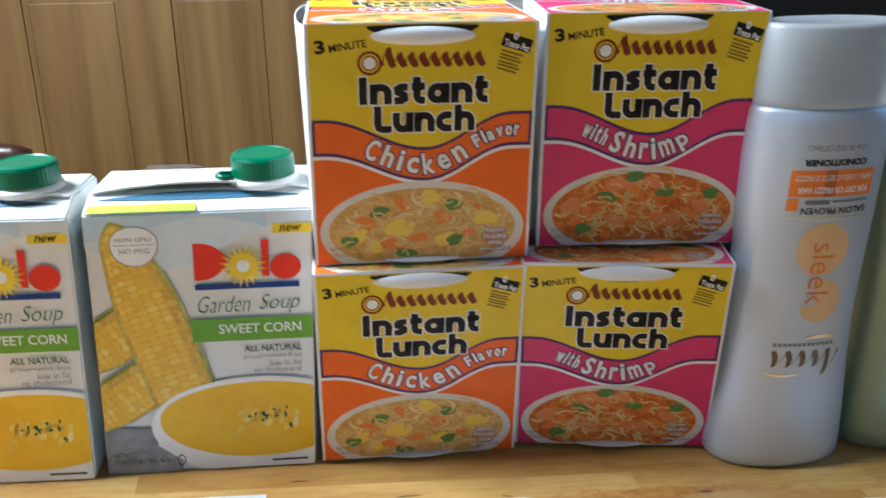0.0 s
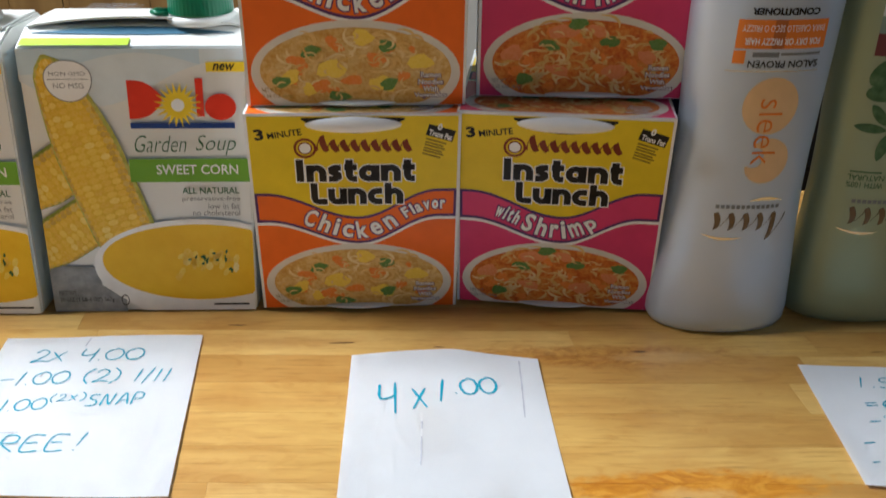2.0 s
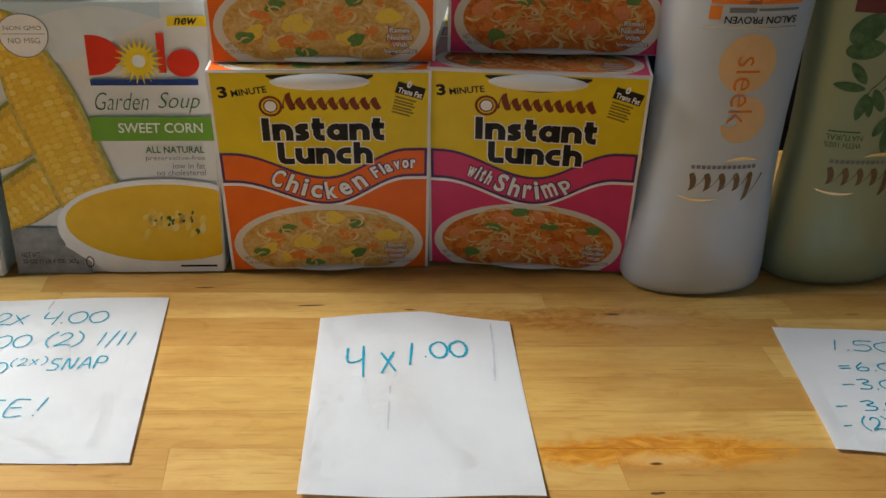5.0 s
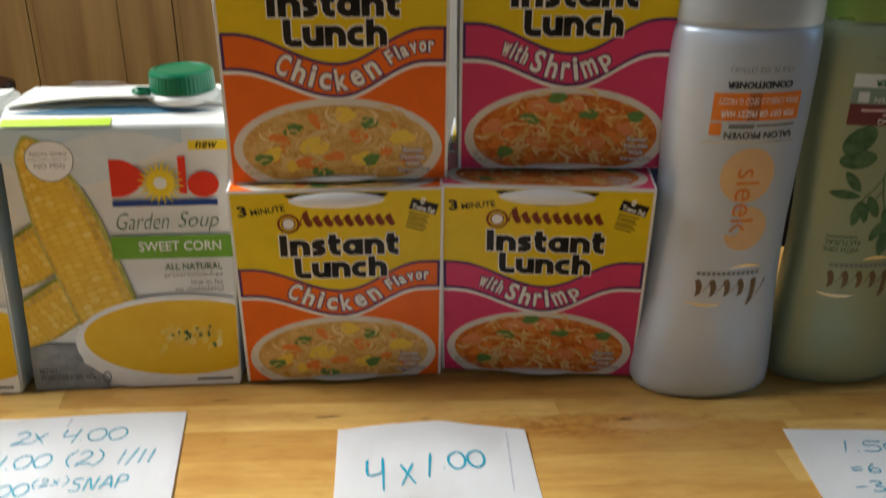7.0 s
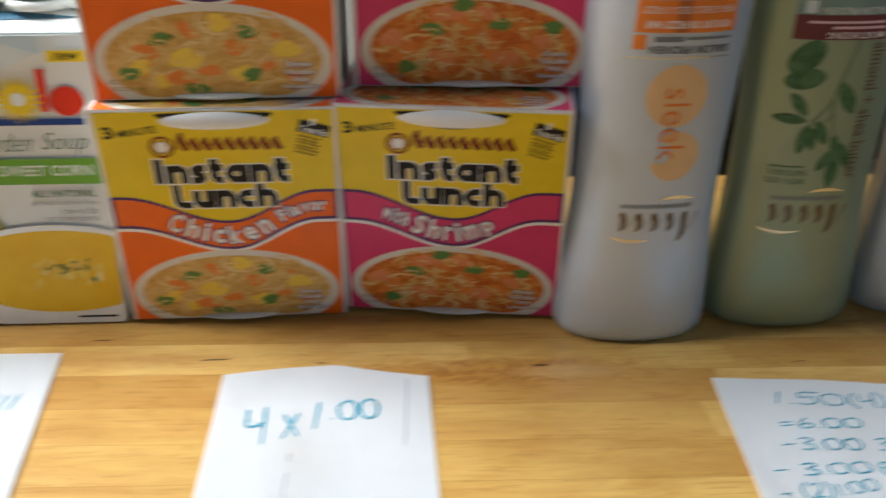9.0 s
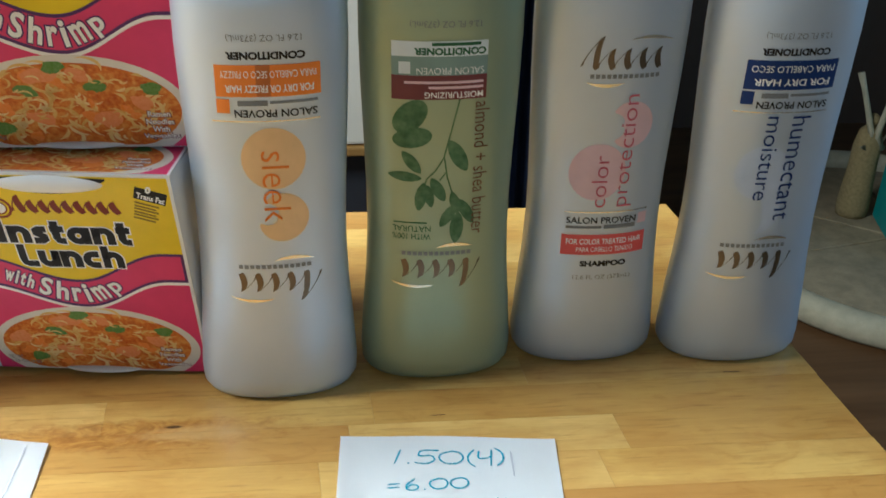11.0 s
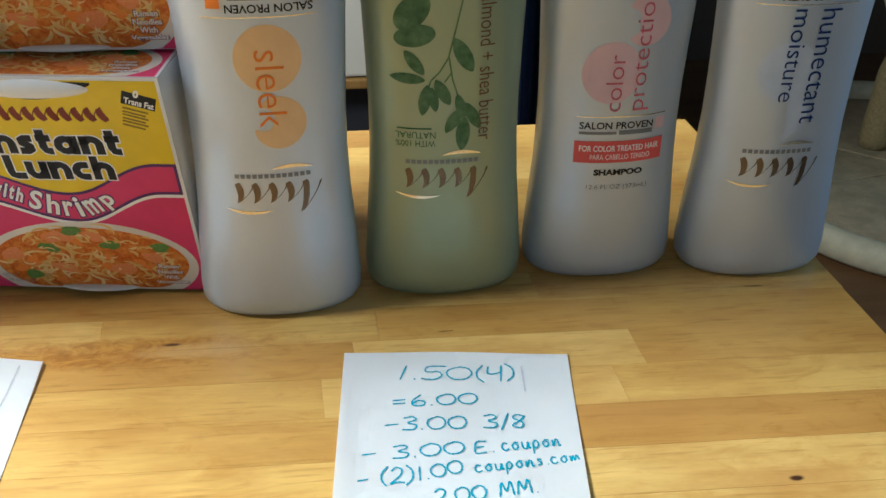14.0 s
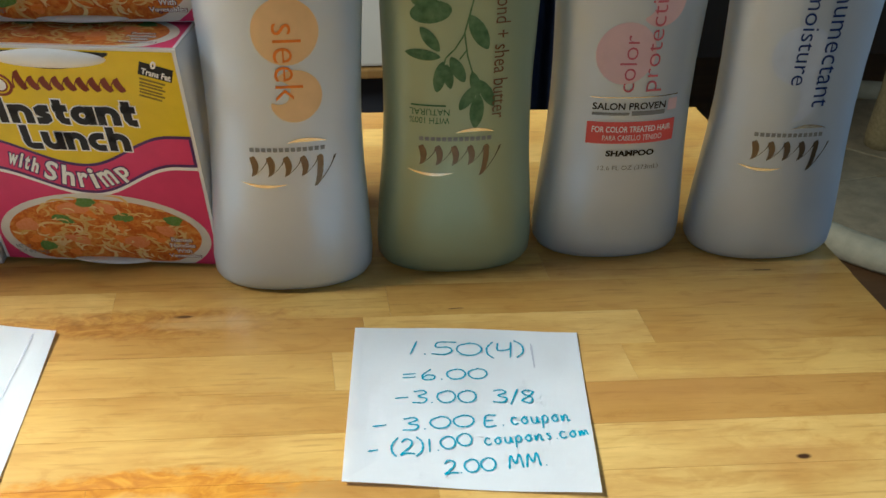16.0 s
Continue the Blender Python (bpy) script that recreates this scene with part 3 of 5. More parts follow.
# dark chair behind the table
chair = thing("dining_chair", "dark-stained wooden chair behind the table", "chair")
part("top_rail", tube([(-0.80, 0.61, 0.0), (-0.72, 0.60, 0.008), (-0.56, 0.62, 0.012), (-0.40, 0.60, 0.008), (-0.345, 0.595, 0.006), (-0.328, 0.595, 0.004)], [0.008, 0.014, 0.016, 0.014, 0.013, 0.008], 12), DARK_WOOD, chair, "", True)
for k in (-0.74, -0.38):
    part("back_post", tube([(k, 0.60, FLOOR), (k, 0.58, -0.3), (k, 0.60, 0.0)], 0.014, 10), DARK_WOOD, chair, "", True)
    part("front_leg", tube([(k, 0.22, FLOOR), (k, 0.22, -0.31)], 0.014, 10), DARK_WOOD, chair, "", True)
for k in (-0.65, -0.56, -0.47):
    part("spindle", tube([(k, 0.57, -0.3), (k, 0.605, 0.0)], 0.007, 8), DARK_WOOD, chair, "", True)
part("seat", box(-0.78, -0.34, 0.18, 0.60, -0.31, -0.285, 0.01), DARK_WOOD, chair)

# ---- the table ----
CORNER = (0.4410, 0.1430)
TURN = pose(CORNER[0], CORNER[1], 0, 0, 0, -1.2)
STAVE_W = 0.0214
SLANT = 0.104  # the right end is cut slightly out of square
table = thing("table", "butcher block table of honey-coloured wooden staves", "table", at=TURN)
LONG, DEEP, THICK = 1.25, 0.77, 0.034


def slanted(bm):
    for v in bm.verts:
        v.co.x -= SLANT * v.co.y
    return bm


part("core", slanted(box(-LONG, -0.0015, -DEEP, -0.0015, -THICK, -0.004)), STAVE, table, "side grain below the staves")
random.seed(11)
stave_meshes = {}
y = 0.0
while y > -DEEP + 0.005:
    x = 0.0
    first = True
    while x > -LONG + 0.002:
        ln = random.uniform(0.06, 0.2) if first else random.choice((0.11, 0.16, 0.22, 0.30, 0.38))
        first = False
        ln = min(ln, LONG + x)
        if LONG + x - ln < 0.05:
            ln = LONG + x
        key = round(ln, 3)
        if key not in stave_meshes:
            bm = slanted(box(0.00002, key - 0.00002, 0.00002, STAVE_W - 0.00002, -0.004, 0.0, 0.00006, 1))
            me = bpy.data.meshes.new("stave")
            bm.to_mesh(me)
            bm.free()
            me.materials.append(STAVE)
            stave_meshes[key] = me
        piece("stave", stave_meshes[key], None, table, pose_of=pose(x - ln - SLANT * (y - STAVE_W), y - STAVE_W, 0))
        x -= ln
    y -= STAVE_W
for lx in (-LONG + 0.06, -0.06):
    for ly in (-DEEP + 0.06, -0.06):
        part("leg", box(lx - 0.03, lx + 0.03, ly - 0.03, ly + 0.03, FLOOR, -THICK, 0.006), STAVE, table)
for a, b, c, d in ((-LONG + 0.09, -0.09, -0.07, -0.05), (-LONG + 0.09, -0.09, -DEEP + 0.05, -DEEP + 0.07), (-0.07, -0.05, -DEEP + 0.09, -0.09), (-LONG + 0.05, -LONG + 0.07, -DEEP + 0.09, -0.09)):
    part("apron", box(a, b, c, d, -THICK - 0.08, -THICK, 0.003), STAVE, table)


def on_table(u, v, lift):
    p = TURN.inverted() @ Vector((u, v, 0))
    return (p.x, p.y, 0.00004 + lift)


def fleck(cu, cv, a, b, mat, layer, turn=0.0, label="", seed=1):
    verts, faces = disc(cu, cv, a, b, 28, turn=turn)
    rnd = random.Random(seed)
    ph = [rnd.uniform(0, 6.28) for _ in range(3)]
    out = []
    for u, v in verts:
        an = math.atan2(v - cv, u - cu)
        k = 1 + 0.18 * math.sin(2 * an + ph[0]) + 0.12 * math.sin(3 * an + ph[1]) + 0.08 * math.sin(5 * an + ph[2])
        out.append((cu + (u - cu) * k, cv + (v - cv) * k))
    printed("knot", (out, faces), mat, table, on_table, layer, label)


fleck(0.170, -0.1525, 0.0022, 0.0006, KNOT, 1, 4, "dark grain fleck", 8)
fleck(0.040, -0.031, 0.006, 0.0005, KNOT, 1, 2, "dark grain fleck", 9)
fleck(-0.010, -0.0145, 0.005, 0.0005, KNOT, 1, 0, "dark grain fleck", 10)

rnd = random.Random(31)
for i in range(16):
    fleck(rnd.uniform(-0.15, 0.44), rnd.uniform(-0.19, -0.02), rnd.uniform(0.0008, 0.004), rnd.uniform(0.0002, 0.0005), KNOT, 1, rnd.uniform(-4, 4), "dark grain fleck", 40 + i)

# ---- boxed noodle cups ----
SW0, SW1, SL, DEPTH0, DEPTH1, SH = 0.0932, 0.0926, 0.1048, 0.066, 0.0975, 0.1036
smooth_step = lambda s: 0.5 - 0.5 * math.cos(math.pi * max(0.0, min(1.0, s)))


def wave(left, low, right, mid, t):
    return low + (left - low) * smooth_step((mid - t) / 0.46) if t < mid else low + (right - low) * smooth_step((t - mid) / 0.40)


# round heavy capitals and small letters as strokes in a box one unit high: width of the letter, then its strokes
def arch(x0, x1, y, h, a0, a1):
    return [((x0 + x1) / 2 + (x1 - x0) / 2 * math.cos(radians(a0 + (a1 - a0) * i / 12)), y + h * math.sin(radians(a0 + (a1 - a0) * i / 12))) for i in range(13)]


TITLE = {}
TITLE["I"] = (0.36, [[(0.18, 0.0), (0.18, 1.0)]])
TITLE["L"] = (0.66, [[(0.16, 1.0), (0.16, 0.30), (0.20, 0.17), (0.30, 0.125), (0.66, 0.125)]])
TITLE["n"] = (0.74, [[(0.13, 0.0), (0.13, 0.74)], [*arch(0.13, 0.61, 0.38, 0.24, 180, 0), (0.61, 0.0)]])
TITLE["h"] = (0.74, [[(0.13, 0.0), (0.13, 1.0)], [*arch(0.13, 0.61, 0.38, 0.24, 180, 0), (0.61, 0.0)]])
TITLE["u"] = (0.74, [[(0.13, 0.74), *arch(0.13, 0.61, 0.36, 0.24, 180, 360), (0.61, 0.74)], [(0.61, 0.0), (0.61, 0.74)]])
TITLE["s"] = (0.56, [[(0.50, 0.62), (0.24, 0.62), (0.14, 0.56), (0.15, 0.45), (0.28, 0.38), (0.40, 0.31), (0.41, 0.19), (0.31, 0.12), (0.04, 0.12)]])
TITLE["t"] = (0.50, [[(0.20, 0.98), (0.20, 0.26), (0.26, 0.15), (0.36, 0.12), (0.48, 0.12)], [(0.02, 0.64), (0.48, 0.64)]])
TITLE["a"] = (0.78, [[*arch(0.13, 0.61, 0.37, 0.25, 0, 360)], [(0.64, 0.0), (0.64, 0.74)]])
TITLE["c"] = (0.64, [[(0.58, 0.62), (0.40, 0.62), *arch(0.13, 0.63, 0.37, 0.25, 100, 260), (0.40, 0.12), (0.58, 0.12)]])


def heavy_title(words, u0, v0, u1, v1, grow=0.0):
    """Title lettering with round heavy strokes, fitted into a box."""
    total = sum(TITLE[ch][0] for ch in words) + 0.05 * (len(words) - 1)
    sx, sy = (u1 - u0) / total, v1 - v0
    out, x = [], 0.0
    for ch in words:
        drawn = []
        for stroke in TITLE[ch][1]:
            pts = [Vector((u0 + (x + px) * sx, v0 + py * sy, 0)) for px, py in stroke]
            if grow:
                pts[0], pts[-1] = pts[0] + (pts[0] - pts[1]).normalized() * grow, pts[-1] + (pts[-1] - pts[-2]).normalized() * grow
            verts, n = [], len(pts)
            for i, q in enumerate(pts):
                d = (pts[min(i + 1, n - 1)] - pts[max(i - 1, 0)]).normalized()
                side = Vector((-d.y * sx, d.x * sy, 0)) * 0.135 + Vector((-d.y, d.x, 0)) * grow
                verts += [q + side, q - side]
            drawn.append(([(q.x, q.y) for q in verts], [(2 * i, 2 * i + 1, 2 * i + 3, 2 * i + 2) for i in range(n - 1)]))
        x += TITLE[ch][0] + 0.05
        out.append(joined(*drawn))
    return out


def sleeve_art(sleeve, surface, length, flavour, seed):
    """The printed front of a sleeve: u from its middle, v up from its lower edge."""
    w = SW1 * 0.972
    k = length
    hue, soup = (ORANGE, CHICKEN_SOUP) if flavour == "chicken" else (PINK, SHRIMP_SOUP)
    half = lambda v: (SW0 + (SW1 - SW0) * v / k) / 2 - 0.0013
    P = lambda name, shape, mat, layer, label="", kind="": printed(name, shape, mat, sleeve, surface, layer, label, kind)
    top = lambda u: k * wave(0.624, 0.502, 0.642, 0.01, u / w)
    low = lambda u: k * wave(0.487, 0.372, 0.512, 0.01, u / w)

    def fill(t, b):
        verts, faces = strip(t, b, -0.5, 0.5, 44)
        return [(u * 2 * half(v), v) for u, v in [(u, v) for u, v in verts]], faces

    tw, lw = (lambda s: top(s * w)), (lambda s: low(s * w))
    P("yellow_field", fill(lambda s: k * 0.998, tw), YELLOW, 1, "bright yellow printed field")
    P("colour_band", fill(tw, lw), hue, 1, "wavy printed band")
    P("colour_field", fill(lw, lambda s: k * 0.004), hue, 1, "printed lower field")
    e = 0.0007
    P("band_edge", joined(fill(lambda s: tw(s) + e, lambda s: tw(s) - e), fill(lambda s: lw(s) + e, lambda s: lw(s) - e)), PURPLE, 2, "dark purple outline")
    P("band_line", fill(lambda s: lw(s) - e, lambda s: lw(s) - 0.0022), WHITE, 2, "white line")
    for a, b, c in ((-half(0.05), 0.487, 0.624), (half(0.05) - 0.0012, 0.512, 0.642)):
        P("band_end", bar(a, k * b, a + 0.0012, k * c, 2), PURPLE, 3)
    # bowl of soup
    cv, a, b = k * 0.142, 0.0440, k * 0.222
    P("bowl", disc(0.0, cv, a, b, 48, floor=k * 0.004), BOWL, 3, "printed white bowl")
    cs, sa, sb = k * 0.150, 0.0402, k * 0.184
    P("soup", disc(0.0, cs, sa, sb, 48, floor=k * 0.012), soup, 4, "printed bowl of noodle soup")
    rnd = random.Random(seed)

    def inside(m=0.85):
        while True:
            p, q = rnd.uniform(-1, 1), rnd.uniform(-1, 1)
            if p * p + q * q < m * m and cs + q * sb > k * 0.03:
                return p * sa, cs + q * sb

    arcs = []
    for _ in range(90):
        u, v = inside(0.9)
        r, a0 = rnd.uniform(0.0025, 0.0075), rnd.uniform(0, 360)
        arcs.append(crescent(u, v, r, a0, a0 + rnd.uniform(70, 170), 0.0015, 10, 0.7))
    P("noodle", joined(*arcs), NOODLE, 5, "pale printed noodle strands", "stuff")

    def blob(name, u, v, long, wide, turn, mat, layer, label):
        """One cut piece of food with an uneven outline."""
        n = 14
        ph = [rnd.uniform(0, 6.28) for _ in range(3)]
        rim = []
        for i in range(n):
            t = 2 * math.pi * i / n
            r = 1 + 0.16 * math.sin(2 * t + ph[0]) + 0.13 * math.sin(3 * t + ph[1]) + 0.09 * math.sin(5 * t + ph[2])
            rim.append((u + long * r * math.cos(t), v + wide * r * math.sin(t)))
        verts = [(u, v)] + turned(rim, u, v, turn)
        verts = [(p, max(q, k * 0.012)) for p, q in verts]
        P(name, (verts, [(0, 1 + i, 1 + (i + 1) % n) for i in range(n)]), mat, layer, label)

    def bits(name, count, size, mat, layer, label):
        for _ in range(count):
            u, v = inside()
            z = size * rnd.uniform(0.6, 1.25)
            blob(name, u, v, z, z * rnd.uniform(0.5, 0.8), rnd.uniform(-60, 60), mat, layer, label)

    if flavour == "chicken":
        bits("carrot_piece", 7, 0.0026, CARROT, 5.3, "orange carrot pieces")
        for u, v, r in ((-0.0274, 0.128, 0.0040), (-0.0104, 0.160, 0.0058), (0.0031, 0.292, 0.0046), (0.027, 0.191, 0.0050), (0.0112, 0.097, 0.0052), (-0.020, 0.075, 0.0036)):
            blob("corn_piece", u, v * k, r, r * 0.72, rnd.uniform(-20, 20), CORN_BIT, 5.6, "yellow corn pieces")
        for u, v, r in ((-0.0243, 0.190, 0.0044), (0.0085, 0.200, 0.0046), (-0.0148, 0.088, 0.0042), (-0.0017, 0.113, 0.0040), (-0.008, 0.255, 0.0034), (0.020, 0.130, 0.0032)):
            blob("carrot_piece", u, v * k, r, r * 0.6, rnd.uniform(-30, 30), CARROT, 6, "orange carrot pieces")
        herbs = ((-0.0188, 0.236, 8), (0.0131, 0.258, -6), (-0.0315, 0.106, 15), (-0.0074, 0.045, -5), (0.0138, 0.097, 30))
    else:
        bits("carrot_piece", 10, 0.0034, CARROT, 5.3, "orange carrot pieces")
        for u, v, r, tn in ((-0.0104, 0.284, 0.0072, 10), (0.004, 0.290, 0.0052, -12), (-0.0318, 0.190, 0.0066, 20), (0.0128, 0.118, 0.0070, 15), (-0.012, 0.120, 0.0058, -20), (0.026, 0.180, 0.0056, -30)):
            blob("shrimp_piece", u, v * k, r * 0.85, r * 0.45, tn, SHRIMP, 5.6, "pink shrimp pieces")
        herbs = ((-0.0044, 0.318, 0), (-0.0159, 0.228, -8), (0.0097, 0.245, 14), (0.0300, 0.236, -8), (-0.0262, 0.080, 12))
    for u, v, tn in herbs:
        blob("herb_leaf", u, v * k, 0.0042, 0.0023, tn, GREENS, 7, "green herb piece")
        blob("herb_leaf", u + 0.0014, v * k - 0.0008, 0.0020, 0.0013, tn + 30, GREENS, 7.4, "green herb piece")
    arcs = []
    for _ in range(40):
        u, v = inside(0.85)
        a0 = rnd.uniform(0, 360)
        arcs.append(crescent(u, v, rnd.uniform(0.0015, 0.0035), a0, a0 + rnd.uniform(90, 190), 0.0010, 8, 0.7))
    P("noodle", joined(*arcs), NOODLE, 8, "pale printed noodle strands", "stuff")
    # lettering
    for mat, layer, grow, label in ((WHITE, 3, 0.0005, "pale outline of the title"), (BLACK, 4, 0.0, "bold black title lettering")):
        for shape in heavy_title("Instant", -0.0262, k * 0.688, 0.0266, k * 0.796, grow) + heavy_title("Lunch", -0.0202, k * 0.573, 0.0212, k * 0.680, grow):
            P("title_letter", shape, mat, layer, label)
    P("minute_mark", joined(words_in("3", -0.0425, k * 0.888, -0.0385, k * 0.940, 6, 0.04), words_in("MINUTE", -0.0370, k * 0.902, -0.0222, k * 0.932, 8, 0.022)), BLACK, 3, "black cooking time lettering")
    P("brand_mark", joined(ring(-0.0212, k * 0.850, 0.0038, 0.0049), ring(-0.0212, k * 0.850, 0.0024, 0.0031)), BROWN, 3, "brown ring mark")
    P("brand_mark", disc(-0.0212, k * 0.850, 0.0025, 0.0025, 16), WHITE, 3.5)
    P("brand_wave", brand_wave(-0.0160, k * 0.834, 0.0244, k * 0.912, 9, 0.0, 0.0016, 1.0), BROWN, 3, "dark red plain brand shape")
    P("tag", bar(0.0315, k * 0.892, 0.0436, k * 0.945, 4, -17), BLACK, 3, "black tag")
    P("tag", joined(words_in("0", 0.0362, k * 0.930, 0.0382, k * 0.962, -17, 0.05), words_in("Trans Fat", 0.0322, k * 0.896, 0.0428, k * 0.922, -17, 0.03)), WHITE, 4, "white tag lettering")
    P("tag_note", joined(*[bar(0.0310 - i * 0.0003, k * (0.876 - i * 0.0135), 0.0402 - i * 0.0003 - 0.001 * (i % 2), k * (0.884 - i * 0.0135), 3, -17) for i in range(6)]), OLIVE, 3, "small print bars", "stuff")
    P("weight_note", joined(words_in("NET WT.", -0.0400, k * 0.062, -0.0335, k * 0.082), words_in("2.25 OZ (64g)", -0.0400, k * 0.034, -0.0270, k * 0.054)), OLIVE if flavour == "chicken" else GREY_INK, 9, "small weight lettering")
    lines = ("Ramen", "Noodles", "With", "Vegetables")
    for mat, layer, grow in ((PURPLE if flavour == "chicken" else MAROON, 9, 0.00035), (WHITE, 10, 0.0)):
        P("serving_note", joined(*[words_in(s, 0.0315 - h, k * (0.125 - 0.030 * i), 0.0315 + h, k * (0.147 - 0.030 * i), 0, 0.05 if grow else 0.02, 0, grow) for i, (s, h) in enumerate(zip(lines, (0.0042, 0.0052, 0.0032, 0.0068)))]), mat, layer, "small serving lettering")
    # flavour name, letter by letter along the band
    name = [("Chicken", -0.0240, 0.0185, 0.0094), ("Flavor", 0.0204, 0.0405, 0.0060)] if flavour == "chicken" else [("with", -0.0292, -0.0172, 0.0076), ("Shrimp", -0.0165, 0.0185, 0.0100)]
    for mat, layer, grow, bold in ((PURPLE, 4, 0.0006, 0.06), (WHITE, 5, 0.0, 0.028)):
        out = []
        for word, u0, u1, h in name:
            heavy = bold + (0.010 if h < 0.008 else 0.0)
            for i, ch in enumerate(word):
                room = [{"w": 1.35, "i": 0.55, "l": 0.55, "t": 0.75, "r": 0.8, "m": 1.3}.get(x, 1.0) for x in word]
                u = u0 + (u1 - u0) * (sum(room[:i]) + room[i] / 2) / sum(room)
                v = (top(u) + low(u)) / 2
                sl = math.degrees(math.atan2((top(u + 0.002) + low(u + 0.002)) / 2 - v, 0.002))
                wd = (u1 - u0) / sum(room) * room[i] * (0.78 if ch not in "il" else 0.6)
                hh = h * (0.5 if ch in "il" else (0.5 if ch in "CSFhkt" else 0.38))
                dv = -0.0008 if hh < h * 0.45 else 0.0002
                if ch == "p":
                    dv -= h * 0.14
                out.append(words_in(ch, u - wd / 2, v - hh + dv, u + wd / 2, v + hh + dv, sl, heavy, 0, grow))
        P("flavour_name", joined(*out), mat, layer, "white flavour lettering with purple outline")


def noodle_box(flavour, label, seed, lean_y, at, bulge=(0.0004, 0.0014)):
    base = thing("noodle_cup_box", label, "food box", "boxed noodle cups", at=at)
    t = 0.0007
    outer = [(0.0, 0.0), (-lean_y, SH), (DEPTH0 + lean_y, SH), (DEPTH0, 0.0)]
    inner = [(t, t), (-lean_y + t, SH - t), (DEPTH0 + lean_y - t, SH - t), (DEPTH0 - t, t)]
    hw = lambda z: (SW0 + (SW1 - SW0) * z / SH) / 2
    bm = bmesh.new()
    vs = {(k, i, s): bm.verts.new((s * hw(z), y, z)) for k, loop in (("o", outer), ("i", inner)) for i, (y, z) in enumerate(loop) for s in (-1, 1)}
    for i in range(4):
        j = (i + 1) % 4
        bm.faces.new((vs["o", i, -1], vs["o", i, 1], vs["o", j, 1], vs["o", j, -1]))
        bm.faces.new((vs["i", i, -1], vs["i", j, -1], vs["i", j, 1], vs["i", i, 1]))
        for s in (-1, 1):
            bm.faces.new((vs["o", i, s], vs["o", j, s], vs["i", j, s], vs["i", i, s]))
    bmesh.ops.recalc_face_normals(bm, faces=bm.faces)
    sharp = [e for e in bm.edges if abs(e.verts[0].co.x - e.verts[1].co.x) > 0.05]
    bmesh.ops.bevel(bm, geom=sharp, offset=0.0005, segments=2, affect="EDGES")
    sleeve = part("sleeve", bm, CARD, base, "white card sleeve open at both sides")
    n = Vector((0, -SH, -lean_y)).normalized()
    along = Vector((0, -lean_y, SH)).normalized()
    front = lambda u, v, lift: Vector((u, 0, 0)) + along * v + n * (lift + 0.00006)
    sleeve_art(sleeve, front, SL * 0.992, flavour, seed)
    lid = lambda u, v, lift: Vector((u, -lean_y + v, SH + lift + 0.00006))
    sleeve_art(sleeve, lid, DEPTH1 * 0.985, flavour, seed + 1)
    cy = DEPTH0 / 2
    fit = min(0.97, (DEPTH0 / 2 + lean_y - 0.0015) / 0.0475)
    cup = part("cup", lathe([(r * fit, z) for r, z in ((0.028, 0.0012), (0.032, 0.0015), (0.0335, 0.004), (0.0448, 0.094), (0.0462, 0.0965), (0.0475, 0.098), (0.0475, 0.1012), (0.0462, 0.1022), (0.044, 0.1022))], 56, 0, cy), FOAM, base, "cream foam cup inside the sleeve", True)
    # rim and foot of the cup, standing out through slots in the folds
    for z, half, high, out in ((0.0984, 0.0213, 0.0040, 0.0026), (0.0008, 0.0170, 0.0016, 0.0036)):
        loops = []
        for i in range(25):
            s = -1 + 2 * i / 24
            k = max(0.02, 1 - s * s) ** 0.5
            yy = -lean_y * z / SH
            loops.append([(half * s, yy + 0.0006 - (out + 0.0006) * k * max(0, math.cos(b)), z + 0.0002 + high * k * math.sin(b) * (1 if z > 0.01 else 0.8) + (0 if z > 0.01 else 0.0004)) for b in (math.pi * (j / 8 - 0.5) for j in range(9))])
        part("cup_rim" if z > 0.01 else "cup_foot", rings(loops), CARD, cup, "white edge of the cup in a slot", True)
    # black strip on the front paints the shade in the slot round the rim
    part("slot", mesh_bm(*shape_to_3d(strip(lambda u: SL * 0.982 + 0.0004 * (1 - (u / 0.0220) ** 2), lambda u: SL * 0.974 - 0.0064 * (1 - (u / 0.0220) ** 2), -0.0220, 0.0220, 20), front, 5 * LAYER)), BLACK, cup, "shade in the slot's gap, painted black")
    # side flaps tucked over the cup, bulging outwards towards the top
    for side, out in zip((-1, 1), bulge):
        rows = []
        for i in range(9):
            z = 0.0008 + (SH - 0.0016) * i / 8
            y0, y1 = -lean_y * z / SH + 0.0012, DEPTH0 + lean_y * z / SH - 0.0012
            rows.append([(side * (hw(z) - 0.0004 + out * (0.25 + 0.75 * i / 8) * math.sin(math.pi * j / 8) ** 0.6), y0 + (y1 - y0) * j / 8, z) for j in range(9)])
        faces = [(9 * i + j, 9 * i + j + 1, 9 * i + j + 10, 9 * i + j + 9) for i in range(8) for j in range(8)]
        bm = mesh_bm([v for row in rows for v in row], faces)
        bmesh.ops.recalc_face_normals(bm, faces=bm.faces)
        bmesh.ops.solidify(bm, geom=bm.faces[:], thickness=0.0005)
        part("side_flap", bm, CARD, sleeve, "white card side flap", True)
    return base


def shape_to_3d(shape, surface, lift):
    return [surface(u, v, lift) for u, v in shape[0]], shape[1]


def mesh_bm(verts, faces):
    bm = bmesh.new()
    made = [bm.verts.new(v) for v in verts]
    for f in faces:
        bm.faces.new([made[i] for i in f])
    return bm


